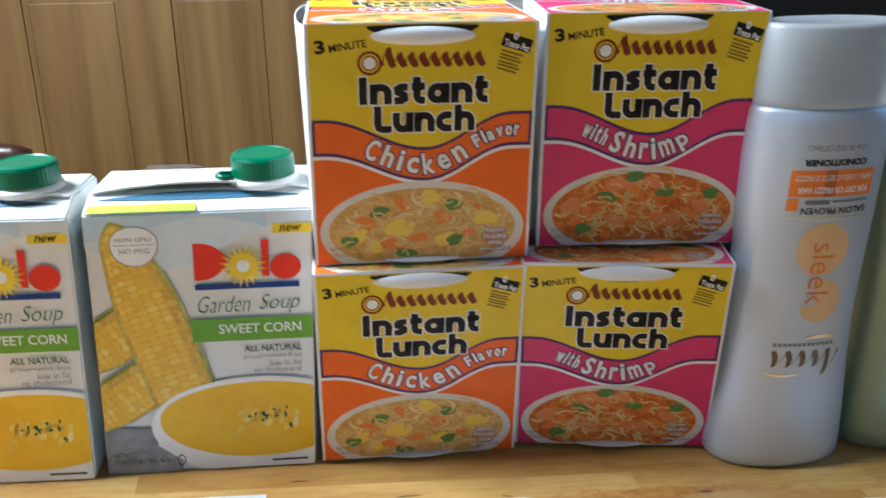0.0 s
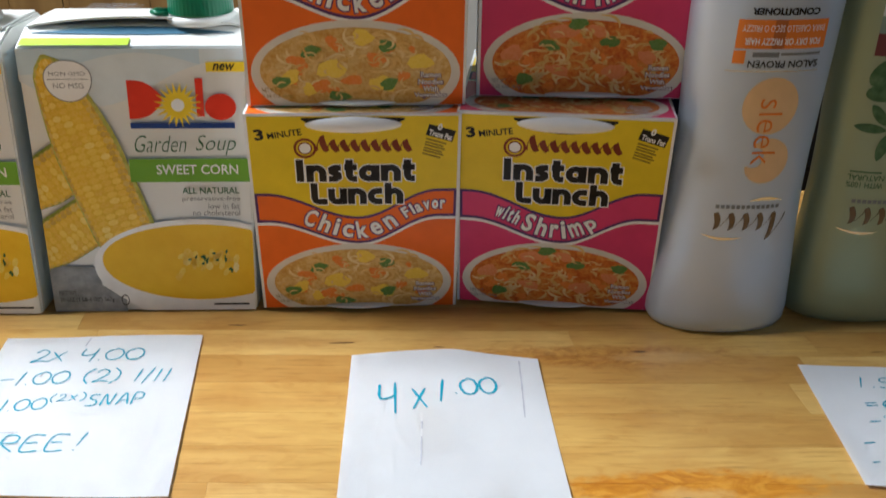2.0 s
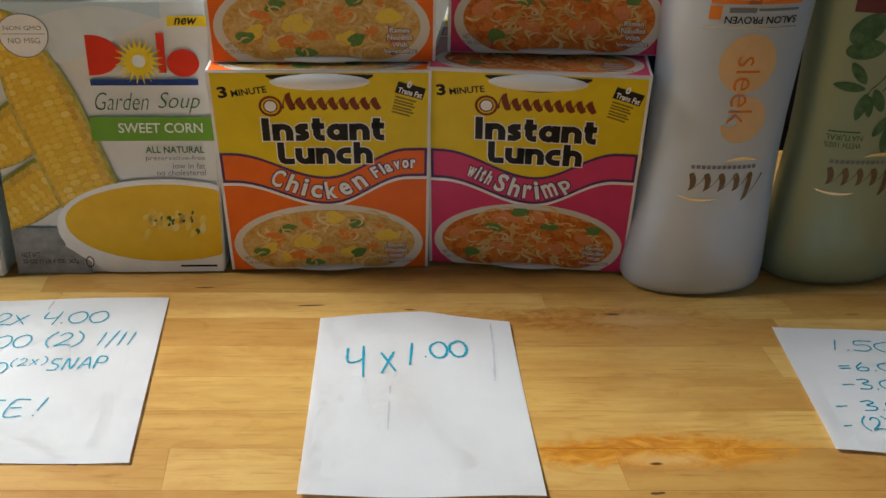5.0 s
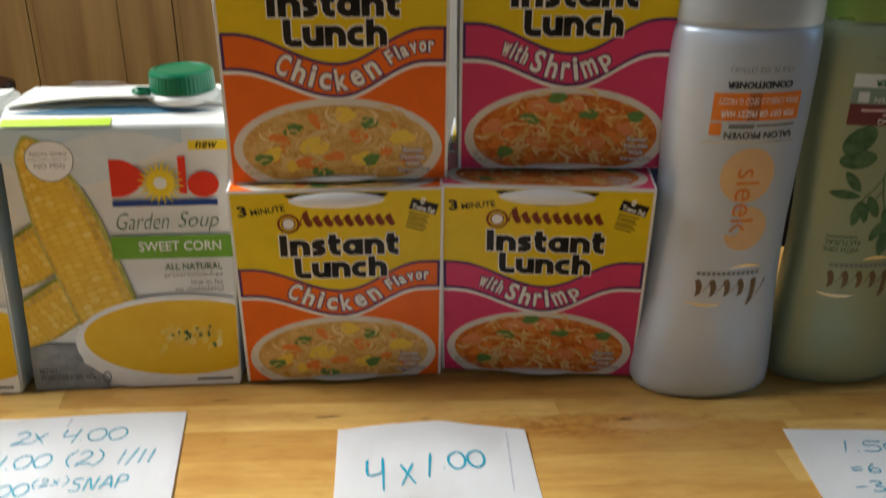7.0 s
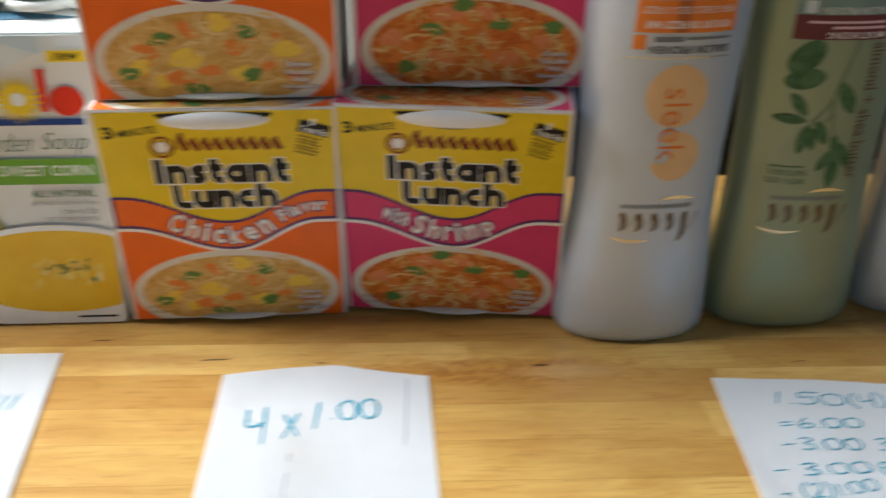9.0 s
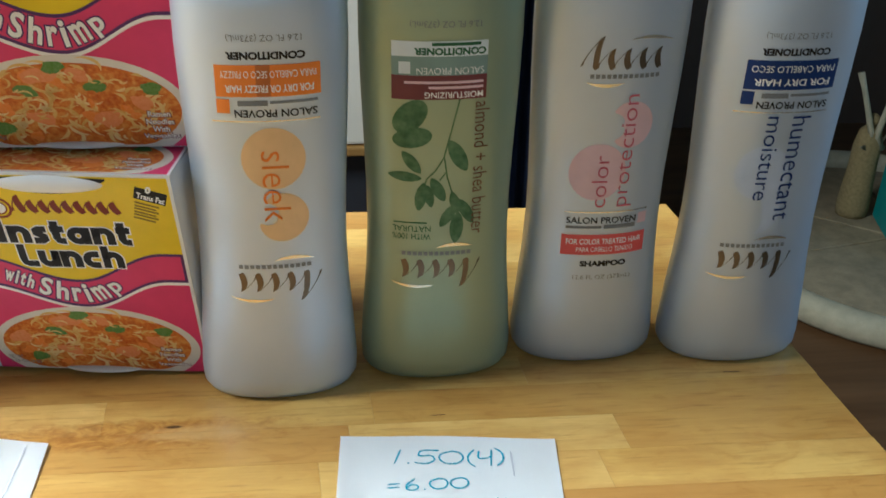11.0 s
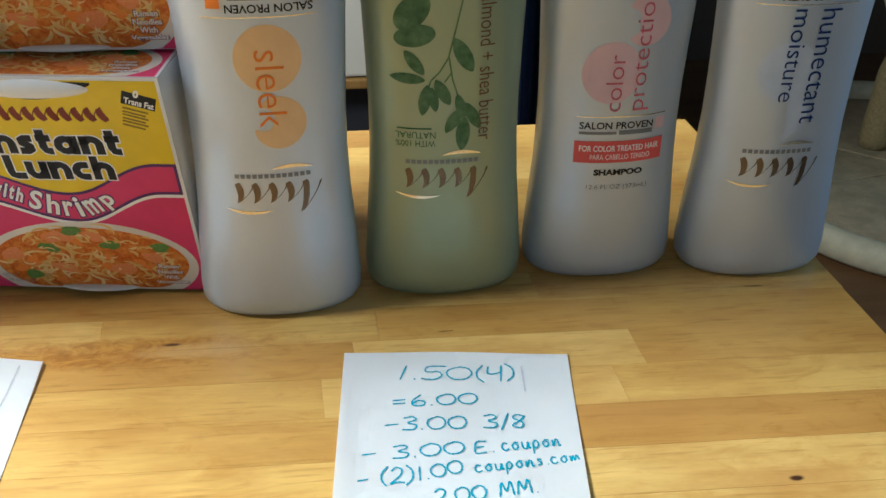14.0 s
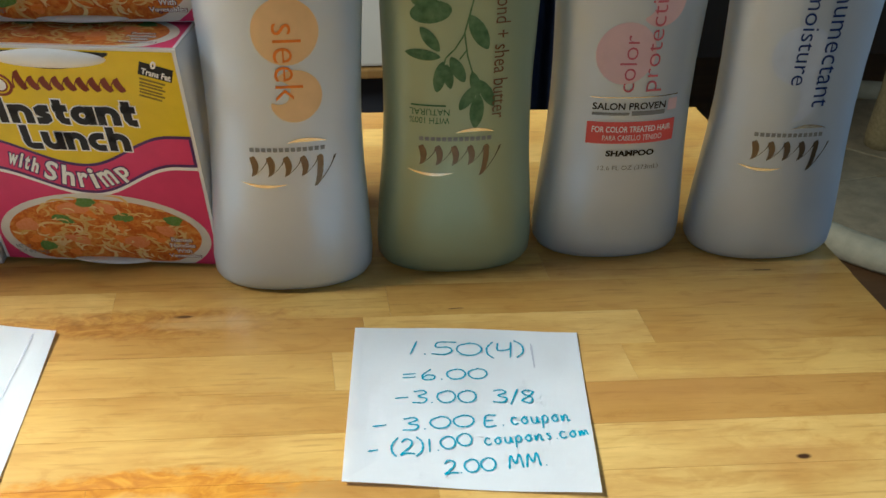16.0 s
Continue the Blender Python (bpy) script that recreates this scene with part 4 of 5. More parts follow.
noodle_box("chicken", "yellow and orange boxed chicken noodle cup on the table", 21, 0.0165, pose(0.0475, 0.0, 0.0013, 0, 0.6, 2.0))
noodle_box("shrimp", "yellow and pink boxed shrimp noodle cup on the table", 22, 0.0190, pose(0.1412, -0.0006, 0.0016, 0, 0.3, -7.0))
noodle_box("chicken", "yellow and orange boxed chicken noodle cup stacked on another", 21, 0.0100, pose(0.0506, -0.0085, SH + 0.0022, 0, 0.6, 2.0), (0.0050, 0.0004))
noodle_box("shrimp", "yellow and pink boxed shrimp noodle cup stacked on another", 22, 0.0080, pose(0.1490, -0.0004, SH + 0.0030, 0, 0.3, -2.6))

# ---- soup cartons ----
CW, CD, CH, CHF = 0.0975, 0.047, 0.1355, 0.1290
SKEW = 0.045


def carton_art(body, surface):
    """Printed carton front: s and v run from 0 to 1 across and up it."""
    spread = lambda v: v + 0.030 * min(1.0, max(0.0, v) / 0.2, max(0.0, 1 - v) / 0.12)
    X = lambda shape: ([(u * CW, spread(v) * CHF) for u, v in shape[0]], shape[1])
    P = lambda name, shape, mat, layer, label="": printed(name, shape, mat, body, surface, layer, label)
    ratio = CW / CHF
    circle = lambda s, v, r, n=30: X(disc(s, v, r, r * ratio, n))
    P("sky_print", X(strip(lambda u: 0.999, lambda u: 0.86 - 0.09 * math.sin(u * 5), 0.002, 0.998, 20)), SKY_SOFT, 1, "pale blue printed sky")
    P("sky_print", X(strip(lambda u: 0.999, lambda u: 0.93 - 0.05 * math.cos(u * 6), 0.002, 0.8, 20)), SKY_PRINT, 2)
    P("plank_print", X(strip(lambda u: 0.17 - 0.02 * u, lambda u: 0.002, 0.002, 0.36, 10)), GREY_WOOD, 1, "grey printed planks")
    # ears of corn
    for s0, v0, s1, v1, wd, layer in ((-0.12, 0.440, 0.24, 0.620, 0.23, 2), (-0.12, 0.200, 0.29, 0.400, 0.23, 4), (0.122, 0.965, 0.402, 0.285, 0.275, 6)):
        kern, rim_kern = [], []
        a, b = Vector((s0 * CW, v0 * CHF)), Vector((s1 * CW, v1 * CHF))
        d = (b - a).normalized()
        q = Vector((-d.y, d.x))
        ln = (b - a).length
        prof = lambda t: wd * CW / 2 * min(1.0, (0.56 + 0.80 * math.sin(min(1.0, t * 1.7) * math.pi / 2)) / 1.33) * min(1.0, math.sqrt(max(0.0, t) / 0.07 + 0.02)) * (1 if t < 0.93 else max(0.25, 1 - ((t - 0.93) / 0.07) ** 2 * 0.25))
        keep = lambda p: (min(max(p.x, 0.0006), CW - 0.0006), min(max(p.y, 0.0006), CHF))
        hv, cv_ = [], []
        for i in range(25):
            t = i / 24
            for sd in (-1, 1):
                hv.append(keep(a + d * ln * (t * 1.04 - 0.02) + q * sd * (prof(t) * (1.16 if sd > 0 else 1.06))))
                cv_.append(keep(a + d * ln * t + q * sd * prof(t)))
        quads = [(2 * i, 2 * i + 1, 2 * i + 3, 2 * i + 2) for i in range(24)]
        P("husk", (hv, quads), HUSK if layer == 6 else HUSK_DEEP, layer, "green printed husk")
        P("cob", (cv_, quads), COB, layer + 0.6, "printed ear of corn")
        nr = 8
        for i in range(int(ln / 0.0031)):
            t = (i + 0.5) * 0.0031 / ln
            w = prof(t)
            for j in range(nr):
                x = math.sin(((j + 0.5) / nr - 0.5) * math.pi * 0.96) * w
                ww = w / nr * 0.95 * max(0.35, math.cos(((j + 0.5) / nr - 0.5) * math.pi * 0.96)) * 1.66
                c = a + d * (t * ln + (0.0006 if j % 2 else 0)) + q * x
                if 0.001 < c.x < CW - 0.001 and c.y > 0.001:
                    pts = [c + d * 0.00152 * math.cos(an) * (1 if k % 2 else 0.96) + q * ww * math.sin(an) for k, an in ((k, math.pi / 4 * k + math.pi / 8) for k in range(8))]
                    (rim_kern if j in (0, nr - 1, nr - 2) else kern).append(([keep(p) for p in pts], [tuple(range(8))]))
        tagged(P("kernel", joined(*rim_kern), KERNEL_EDGE, layer + 1.1, "shaded printed kernels"), kind="stuff")
        tagged(P("kernel", joined(*kern), KERNEL, layer + 1.1, "rows of yellow printed kernels"), kind="stuff")
    P("bowl", X(disc(0.735, 0.170, 0.51, 0.182, 56, floor=0.02, wall=0.996)), WHITE, 9, "printed white soup bowl")
    P("bowl", X(strip(lambda u: 0.15, lambda u: 0.006 + 0.10 * max(0, (0.44 - u) / 0.2), 0.25, 0.996, 20)), WHITE, 9.3)
    P("soup", X(disc(0.735, 0.188, 0.468, 0.143, 56, floor=0.02, wall=0.996)), CREAM_SOUP, 10, "yellow printed corn soup")
    rnd = random.Random(7)
    bits = lambda n, r, sx, sv: X(joined(*[disc(0.79 + rnd.gauss(0, sx), 0.185 + rnd.gauss(0, sv), r, r * ratio * rnd.uniform(0.6, 1), 7, wall=0.996, turn=rnd.uniform(0, 90)) for _ in range(n)]))
    tagged(P("corn_garnish", bits(30, 0.020, 0.085, 0.022), CORN_BIT, 11, "pale corn garnish"), kind="stuff")
    tagged(P("herb_garnish", bits(16, 0.009, 0.09, 0.024), DEEP_GREEN, 12, "dark herb garnish"), kind="stuff")
    # marks and lettering
    P("new_flag", X(bar(0.825, 0.893, 0.997, 0.938, 4)), SUN_YELLOW, 3, "yellow flag")
    P("new_flag", X(words_in("new", 0.855, 0.900, 0.955, 0.930, 0, 0.02, 0.3)), BLACK, 4, "black flag lettering")
    P("round_seal", circle(0.215, 0.868, 0.107), GREY_INK, 9, "thin grey ring")
    P("round_seal", circle(0.215, 0.868, 0.103), WHITE, 9.6, "white round seal")
    P("round_seal", X(joined(words_in("NON GMO", 0.135, 0.878, 0.295, 0.896), words_in("NO MSG", 0.148, 0.835, 0.282, 0.853), bar(0.125, 0.865, 0.305, 0.867, 3))), GREY_INK, 10.4, "grey seal lettering")
    P("brand_shape", X(joined(strip(lambda u: 0.862 - 0.10 * max(0, (u - 0.485) / 0.13) ** 2.5 * 0.5, lambda u: 0.727 + 0.10 * max(0, (u - 0.485) / 0.13) ** 2.5 * 0.5, 0.470, 0.620, 16), bar(0.772, 0.735, 0.806, 0.868, 2), disc(0.880, 0.768, 0.070, 0.047, 26))), RED, 3, "red plain brand shapes")
    star = [(0.690, 0.775)] + [(0.690 + r * math.cos(t), 0.775 + 0.75 * r * math.sin(t)) for r, t in ((0.108 if i % 2 else 0.058, 2 * math.pi * i / 40) for i in range(40))]
    P("brand_sun", X((star, [(0, 1 + i, 1 + (i + 1) % 40) for i in range(40)])), SUN_YELLOW, 4, "yellow sunburst")
    P("brand_sun", X(disc(0.690, 0.775, 0.030, 0.022, 16)), WHITE, 5)
    P("brand_bar", X(bar(0.470, 0.692, 0.940, 0.713, 6)), BLUE, 3, "dark blue bar")
    P("product_name", X(joined(words_in("Garden", 0.478, 0.606, 0.715, 0.668, 0, -0.012, 0.35), words_in("Soup", 0.755, 0.594, 0.940, 0.668, 0, -0.012, 0.35))), DEEP_GREEN, 3, "dark green slanted lettering")
    P("name_band", X(bar(0.445, 0.495, 0.998, 0.582, 6)), GRASS, 7.5, "green band")
    P("name_band", X(words_in("SWEET CORN", 0.568, 0.524, 0.944, 0.560, 0, 0.012)), WHITE, 8.4, "white band lettering")
    P("claim", X(words_in("ALL NATURAL", 0.678, 0.449, 0.943, 0.474, 0, 0.015)), DEEP_GREEN, 3, "dark claim lettering")
    P("claim", X(joined(words_in("preservative-free", 0.675, 0.417, 0.945, 0.440), words_in("low in fat", 0.795, 0.390, 0.942, 0.412), words_in("no cholesterol", 0.720, 0.364, 0.942, 0.386))), GREY_INK, 3, "small grey claim lettering")
    P("weight_note", X(joined(words_in("NET WT.", 0.035, 0.062, 0.125, 0.080), words_in("20 OZ (1 LB 4 OZ) 567g", 0.035, 0.036, 0.30, 0.055))), BLACK, 10, "small black weight lettering")
    P("serving_line", X(bar(0.79, 0.024, 0.965, 0.031, 3)), BLACK, 10, "small print bar")
    P("round_mark", X(ring(0.355, 0.045, 0.016, 0.020, 18)), BLACK, 10.2)


def carton(label):
    base = thing("soup_carton", label, "carton", "soup cartons")
    # body: front, sloped shoulder, slightly sagging top
    prof = [(0.0, 0.0), (0.0, CHF), (0.0022, CHF + 0.0018), (0.0135, CH), (CD, CH - 0.0008), (CD, 0.0)]
    lean = lambda x, z: x + SKEW * z
    left = [(lean(-0.0, z), y, z) for y, z in prof]
    right = [(lean(CW, z), y, z) for y, z in prof]
    bm = rings([left, [(lean(CW / 2, z), y - (0.0008 if 0.01 < z < 0.12 else 0), z) for y, z in prof], right])
    bmesh.ops.bevel(bm, geom=bm.edges[:], offset=0.0008, segments=2, affect="EDGES")
    body = part("body", bm, CARTON, base, "white printed carton board")
    front = lambda u, v, lift: (lean(u, v), -0.0011 - lift, v)
    carton_art(body, front)
    slope = Vector((0, 0.0113, CH - CHF - 0.0018)).normalized()
    nrm = Vector((0, -slope.z, slope.y))
    shoulder = lambda u, v, lift: Vector((lean(u, CHF + v * 0.5), 0.0022, CHF + 0.0018)) + slope * v + nrm * (lift + 0.0003)
    P = lambda name, shape, mat, layer, label="": printed(name, shape, mat, body, shoulder, layer, label)
    P("lime_strip", bar(0.0015, -0.0026, 0.048, 0.0026, 6), LIME, 1, "lime printed strip")
    # lens on the shoulder paints the fold's blue inside together with its shade
    P("fold_shade", strip(lambda u: 0.0062 + 0.0045 * math.sin(math.pi * (u - 0.004) / 0.088), lambda u: 0.0060 - 0.0012 * math.sin(math.pi * (u - 0.004) / 0.088), 0.004, 0.092, 24), SLATE, 2, "dark blue inside of the fold with its shade painted in")
    # top fin folded forward over the shoulder
    fin = []
    for i in range(25):
        s = i / 24
        u = 0.002 + (CW - 0.004) * s
        rise = 0.0040 * math.sin(math.pi * s) ** 0.8
        fin.append([(lean(u, CH), 0.0105, CH - 0.0005 + rise), (lean(u, CH), 0.0105, CH + 0.0004 + rise), (lean(u, CH), 0.030, CH + 0.0009 + rise * 0.5), (lean(u, CH), CD - 0.001, CH + 0.0003), (lean(u, CH), CD - 0.001, CH - 0.0008)])
    part("top_flap", rings(fin), CARTON, body, "white folded top flap")
    for sd in (-0.0004, CW + 0.0004):
        verts = [(lean(sd, 0.002), 0.002, 0.002), (lean(sd, 0.002), CD - 0.002, 0.002), (lean(sd, CHF - 0.004), CD - 0.002, CHF - 0.004), (lean(sd, CHF - 0.004), 0.002, CHF - 0.004)]
        piece("side_print", mesh_of(verts, [(0, 1, 2, 3)]), CARTON_SIDE, body, "pale blue printed side")
    tri = [(lean(CW + 0.0009, CHF - 0.002), 0.004, CHF - 0.002), (lean(CW + 0.0009, CHF - 0.002), CD - 0.004, CHF - 0.002), (lean(CW + 0.0009, 0.095), CD / 2, 0.095)]
    bm = mesh_bm(tri, [(0, 1, 2)])
    bmesh.ops.solidify(bm, geom=bm.faces[:], thickness=0.0005)
    part("side_flap", bm, CARTON_SIDE, body, "folded side ear")
    small = lambda u, v, lift: (lean(u, CH), v, CH + 0.0030 + lift)
    printed("top_note", joined(*[bar(0.020, 0.034 + 0.003 * i, 0.045 - 0.004 * (i % 2), 0.0348 + 0.003 * i, 3) for i in range(4)]), GREY_INK, body, small, 1, "faint small print bars")
    # screw cap with ribs and a tamper tab
    cx, cy, z0 = lean(CW - 0.0222, CH), 0.0215, CH + 0.0004
    neck = part("spout", lathe([(0.0152, z0), (0.0152, z0 + 0.0030), (0.0135, z0 + 0.0036), (0.013, z0 + 0.0046)], 40, cx, cy), CARTON, base, "white plastic spout collar", True)
    n = 96
    loops = []
    for r, z, rib in ((0.0141, z0 + 0.0040, 0.00006), (0.0142, z0 + 0.0046, 0.00006), (0.0139, z0 + 0.0118, 0.00006), (0.0132, z0 + 0.0130, 0), (0.0115, z0 + 0.0135, 0), (0.0107, z0 + 0.0130, 0), (0.002, z0 + 0.0130, 0)):
        loops.append([(cx + (r + rib * (1 if i % 2 else -1)) * math.cos(2 * math.pi * i / n), cy + (r + rib * (1 if i % 2 else -1)) * math.sin(2 * math.pi * i / n), z) for i in range(n)])
    part("cap", rings(loops), CAP_GREEN, base, "ribbed green screw cap")
    pts = [(cx - 0.0125, cy - 0.008, z0 + 0.0042), (cx - 0.0165, cy - 0.010, z0 + 0.0048), (cx - 0.0192, cy - 0.008, z0 + 0.0052), (cx - 0.0185, cy - 0.0045, z0 + 0.0052), (cx - 0.0135, cy - 0.003, z0 + 0.0046)]
    part("tamper_tab", tube(pts, 0.0013, 8), CAP_GREEN, base, "green tamper tab", True)
    return base


first_carton = carton("white sweet corn soup carton with a green screw cap")
first_carton.matrix_world = pose(-0.1002, 0.0, 0.0002)
copy_thing(first_carton, pose(-0.2030, -0.0010, 0.0002, 0, 0, -1.0))

# ---- hair care bottles ----
BOTTLE = ((0.0, 0.0290, 0.0165), (0.0012, 0.0312, 0.0185), (0.004, 0.0328, 0.0197), (0.010, 0.0331, 0.0199), (0.03, 0.0318, 0.0190), (0.05, 0.0302, 0.0178), (0.068, 0.0294, 0.0170), (0.085, 0.0294, 0.0167), (0.105, 0.0300, 0.0168), (0.13, 0.0309, 0.0172), (0.15, 0.0313, 0.0176), (0.165, 0.0311, 0.0177), (0.1695, 0.0306, 0.0174), (0.1715, 0.0297, 0.0168))
CAPS = ((0.1712, 0.0292, 0.0166), (0.1718, 0.0300, 0.0172), (0.175, 0.0302, 0.0174), (0.195, 0.0299, 0.0172), (0.2035, 0.0294, 0.0168), (0.2052, 0.0287, 0.0161), (0.2056, 0.0270, 0.0148), (0.2049, 0.0255, 0.0135), (0.2049, 0.0020, 0.0015))
BZ = [r[0] for r in BOTTLE]


def oval(a, b, z, n=96, power=2.25, slant=0.0):
    out = []
    for i in range(n):
        t = 2 * math.pi * i / n
        c, s = math.cos(t), math.sin(t)
        out.append((slant * z + a * math.copysign(abs(c) ** (2 / power), c), b * math.copysign(abs(s) ** (2 / power), s), z))
    return out


def bottle_face(slant, flip=False, round_by=0.0):
    """The front of a bottle: u across, v height; flip lays the print upside down about the height of 0.1 m."""
    def place(u, v, lift):
        if flip:
            u, v = -u, 0.2 - v
        u += round_by
        a = float(np.interp(v, BZ, [r[1] for r in BOTTLE]))
        b = float(np.interp(v, BZ, [r[2] for r in BOTTLE]))
        k = max(0.0, 1 - abs(u / a) ** 2.25) ** (1 / 2.25)
        nx = (abs(u / a) ** 1.25) * math.copysign(1, u) / a
        ny = k ** 1.25 / b
        ln = math.hypot(nx, ny) or 1
        return (u + slant * v + nx / ln * (lift + 0.00007), -b * k - ny / ln * (lift + 0.00007), v)
    return place


def bottle(name, label, at, body_mat, cap_mat, slant=0.0):
    base = thing(name, label, "bottle", "hair care bottles", at=at)
    body = part("body", oval_body(BOTTLE, slant), body_mat, base, "", True)
    part("cap", oval_body(CAPS, slant), cap_mat, base, "frosted translucent cap", True)
    return base, body


def oval_body(rows, slant):
    """A skin over ovals given as height, half-width and half-depth."""
    return rings([oval(p, q, z, slant=slant) for z, p, q in rows])


def wordmark(P, v, cu=0.0, mat=DARK_FOIL):
    """The maker's mark as plain slanted blocks between two foil arcs."""
    P("brand_wave", brand_wave(cu - 0.0160, v - 0.0048, cu + 0.0155, v + 0.0066, 5, 0.35, 0.0015, 1.15), mat, 3, "dark plain brand shape")
    P("brand_arc", crescent(cu + 0.008, v - 0.0225, 0.0300, 70, 104, 0.0012), SILVER, 3, "pale foil arc")
    P("brand_arc", crescent(cu - 0.0075, v + 0.0125, 0.0240, 252, 288, 0.0014), SILVER, 3, "pale foil arc")
    tagged(P("maker_line", joined(*[bar(cu - 0.0140 + i * 0.0022, v - 0.0086, cu - 0.0124 + i * 0.0022, v - 0.0069, 1) for i in range(13)]), GREY_INK, 3, "small grey print bars"), kind="stuff")


def printer(body, face):
    return lambda name, shape, mat, layer, label="": printed(name, shape, mat, body, face, layer, label)


def small_lines(P, rows, mat, layer, label):
    P("small_print", joined(*[bar(a, v, b, v + h, 6) for a, v, b, h in rows]), mat, layer, label)


def conditioner_block(P, colour, edge, lines, v0):
    """Upright in its own print: claim, coloured bar, kind and contents; v0 is the middle of the bar."""
    P("claim", words_in("SALON PROVEN", -0.0196, v0 + 0.0098, 0.0098, v0 + 0.0128, 0, 0.02), BLACK, 3, "black claim lettering")
    small_lines(P, ((-0.0199, v0 + 0.0066, -0.0030, 0.0011), (-0.0022, v0 + 0.0064, 0.0085, 0.0020)), GREY_INK, 3, "small print bars")
    P("rule", bar(-0.0205, v0 + 0.0141, 0.0181, v0 + 0.0145, 10), SILVER, 3, "thin foil rule")
    P("colour_bar", bar(-0.0210, v0 - 0.0068, 0.0159, v0 + 0.0050, 14), colour, 3, "coloured bar")
    P("colour_bar", bar(-0.0035, v0 - 0.0068, 0.0015, v0 + 0.0050, 5), edge, 4)
    P("colour_bar", joined(words_in(lines[0], -0.0185, v0 + 0.0006, 0.0125, v0 + 0.0034, 0, 0.02), words_in(lines[1], -0.0195, v0 - 0.0046, 0.0140, v0 - 0.0020)), WHITE, 5, "white bar lettering")
    P("kind", words_in("CONDITIONER", -0.0160, v0 - 0.0115, 0.0115, v0 - 0.0086, 0, 0.045), BLACK, 3, "bold black lettering")
    P("volume_note", words_in("12.6 FL OZ (373mL)", -0.0149, v0 - 0.0181, 0.0109, v0 - 0.0151), GREY_INK, 3, "grey contents lettering")


# pearl conditioner with the orange swirl, printed upside down
base, body = bottle("conditioner_bottle", "pearl white conditioner bottle with orange print, cap up", pose(0.2180, -0.0080, 0.0002), PEARL, FROST, 0.024)
P = printer(body, bottle_face(0.024, True))
wordmark(P, 0.1435, -0.0013)
printer(body, bottle_face(0.024))("swirl", joined(disc(0.0030, 0.1098, 0.0118, 0.0124, 36), crescent(0.0026, 0.0862, 0.0066, 120, -150, 0.0112, 30)), PEACH, 2, "pale orange swirl")
P("scent_name", words_in("sleek", -0.0035 - 0.0146, 0.1016 - 0.0050, -0.0035 + 0.0146, 0.1016 + 0.0050, 90, -0.008), TANGERINE, 9, "thin orange lettering down the bottle")
conditioner_block(P, TANGERINE, RUST, ("FOR DRY OR FRIZZY HAIR", "PARA CABELLO SECO O FRIZZY"), 0.0610)
P("square_mark", bar(0.0113, 0.0668, 0.0160, 0.0722, 3), TANGERINE, 4, "orange square mark")

def stem(points, wide=0.0006):
    """A thin printed line through points."""
    pts = [Vector((*p, 0)) for p in points]
    verts, n = [], len(pts)
    for i, q in enumerate(pts):
        d = (pts[min(i + 1, n - 1)] - pts[max(i - 1, 0)]).normalized()
        side = Vector((-d.y, d.x, 0)) * wide / 2
        verts += [(q + side).xy, (q - side).xy]
    return [tuple(v) for v in verts], [(2 * i, 2 * i + 1, 2 * i + 3, 2 * i + 2) for i in range(n - 1)]


# sage conditioner with a printed branch, upside down
base, body = bottle("conditioner_bottle", "sage green conditioner bottle with leaf print, green cap up", pose(0.2866, 0.0004, 0.0002), SAGE, FROST_GREEN, 0.008)
P = printer(body, bottle_face(0.008, True))
wordmark(P, 0.1452, 0.0020)
U = printer(body, bottle_face(0.008, False, -0.0022))
for line in ([(0.0080, 0.1282), (0.0050, 0.1150), (0.0024, 0.1043), (-0.0008, 0.0990), (-0.0041, 0.0956)], [(0.0026, 0.1050), (0.0040, 0.0960), (0.0065, 0.0880), (0.0081, 0.0788)], [(-0.0041, 0.0956), (-0.0050, 0.0920)], [(0.0036, 0.0985), (0.0010, 0.0950)]):
    U("branch", stem(line), LEAF, 3, "thin green branch")


def leaf(cu, cv, ln, wd, turn):
    verts = [(cu, cv)]
    n = 18
    for i in range(n):
        t = 2 * math.pi * i / n
        r = abs(math.sin(t)) ** 1.4 * math.copysign(1, math.sin(t))
        verts.append((cu + ln / 2 * math.cos(t), cv + wd / 2 * r))
    return turned(verts, cu, cv, turn), [(0, 1 + i, 1 + (i + 1) % n) for i in range(n)]


U("almond", disc(-0.0106, 0.1214, 0.0080, 0.0052, 22, turn=47), LEAF, 3, "green printed almond")
U("almond", disc(-0.0097, 0.1128, 0.0076, 0.0042, 22, turn=10), LEAF, 4, "green printed almond")
for cu, cv, ln, wd, tn in ((-0.0100, 0.1026, 0.0115, 0.0046, -52), (-0.0125, 0.0965, 0.0130, 0.0042, -6), (0.0080, 0.1052, 0.0150, 0.0060, -62), (0.0004, 0.0910, 0.0115, 0.0048, -62), (-0.0062, 0.0880, 0.0125, 0.0048, 80), (-0.0030, 0.0882, 0.0100, 0.0038, -80), (0.0081, 0.0740, 0.0140, 0.0056, 86), (0.0045, 0.0795, 0.0115, 0.0046, 58), (0.0072, 0.0850, 0.0105, 0.0040, -75), (0.0118, 0.0810, 0.0125, 0.0046, -62)):
    U("leaf", leaf(cu, cv, ln, wd, tn), LEAF, 4, "dark green printed leaf")
U("scent_name", words_in("almond + shea butter", 0.0168 - 0.0282, 0.0987 - 0.0028, 0.0168 + 0.0282, 0.0987 + 0.0028, -90, -0.004), BROWN_INK, 9, "thin brown lettering down the bottle")
U("colour_bar", bar(-0.0174, 0.1282, 0.0180, 0.1376, 14), MAROON, 3, "maroon bar")
U("colour_bar", bar(-0.0174, 0.1376, 0.0180, 0.1448, 14), TEAL_GREY, 3, "grey green bar")
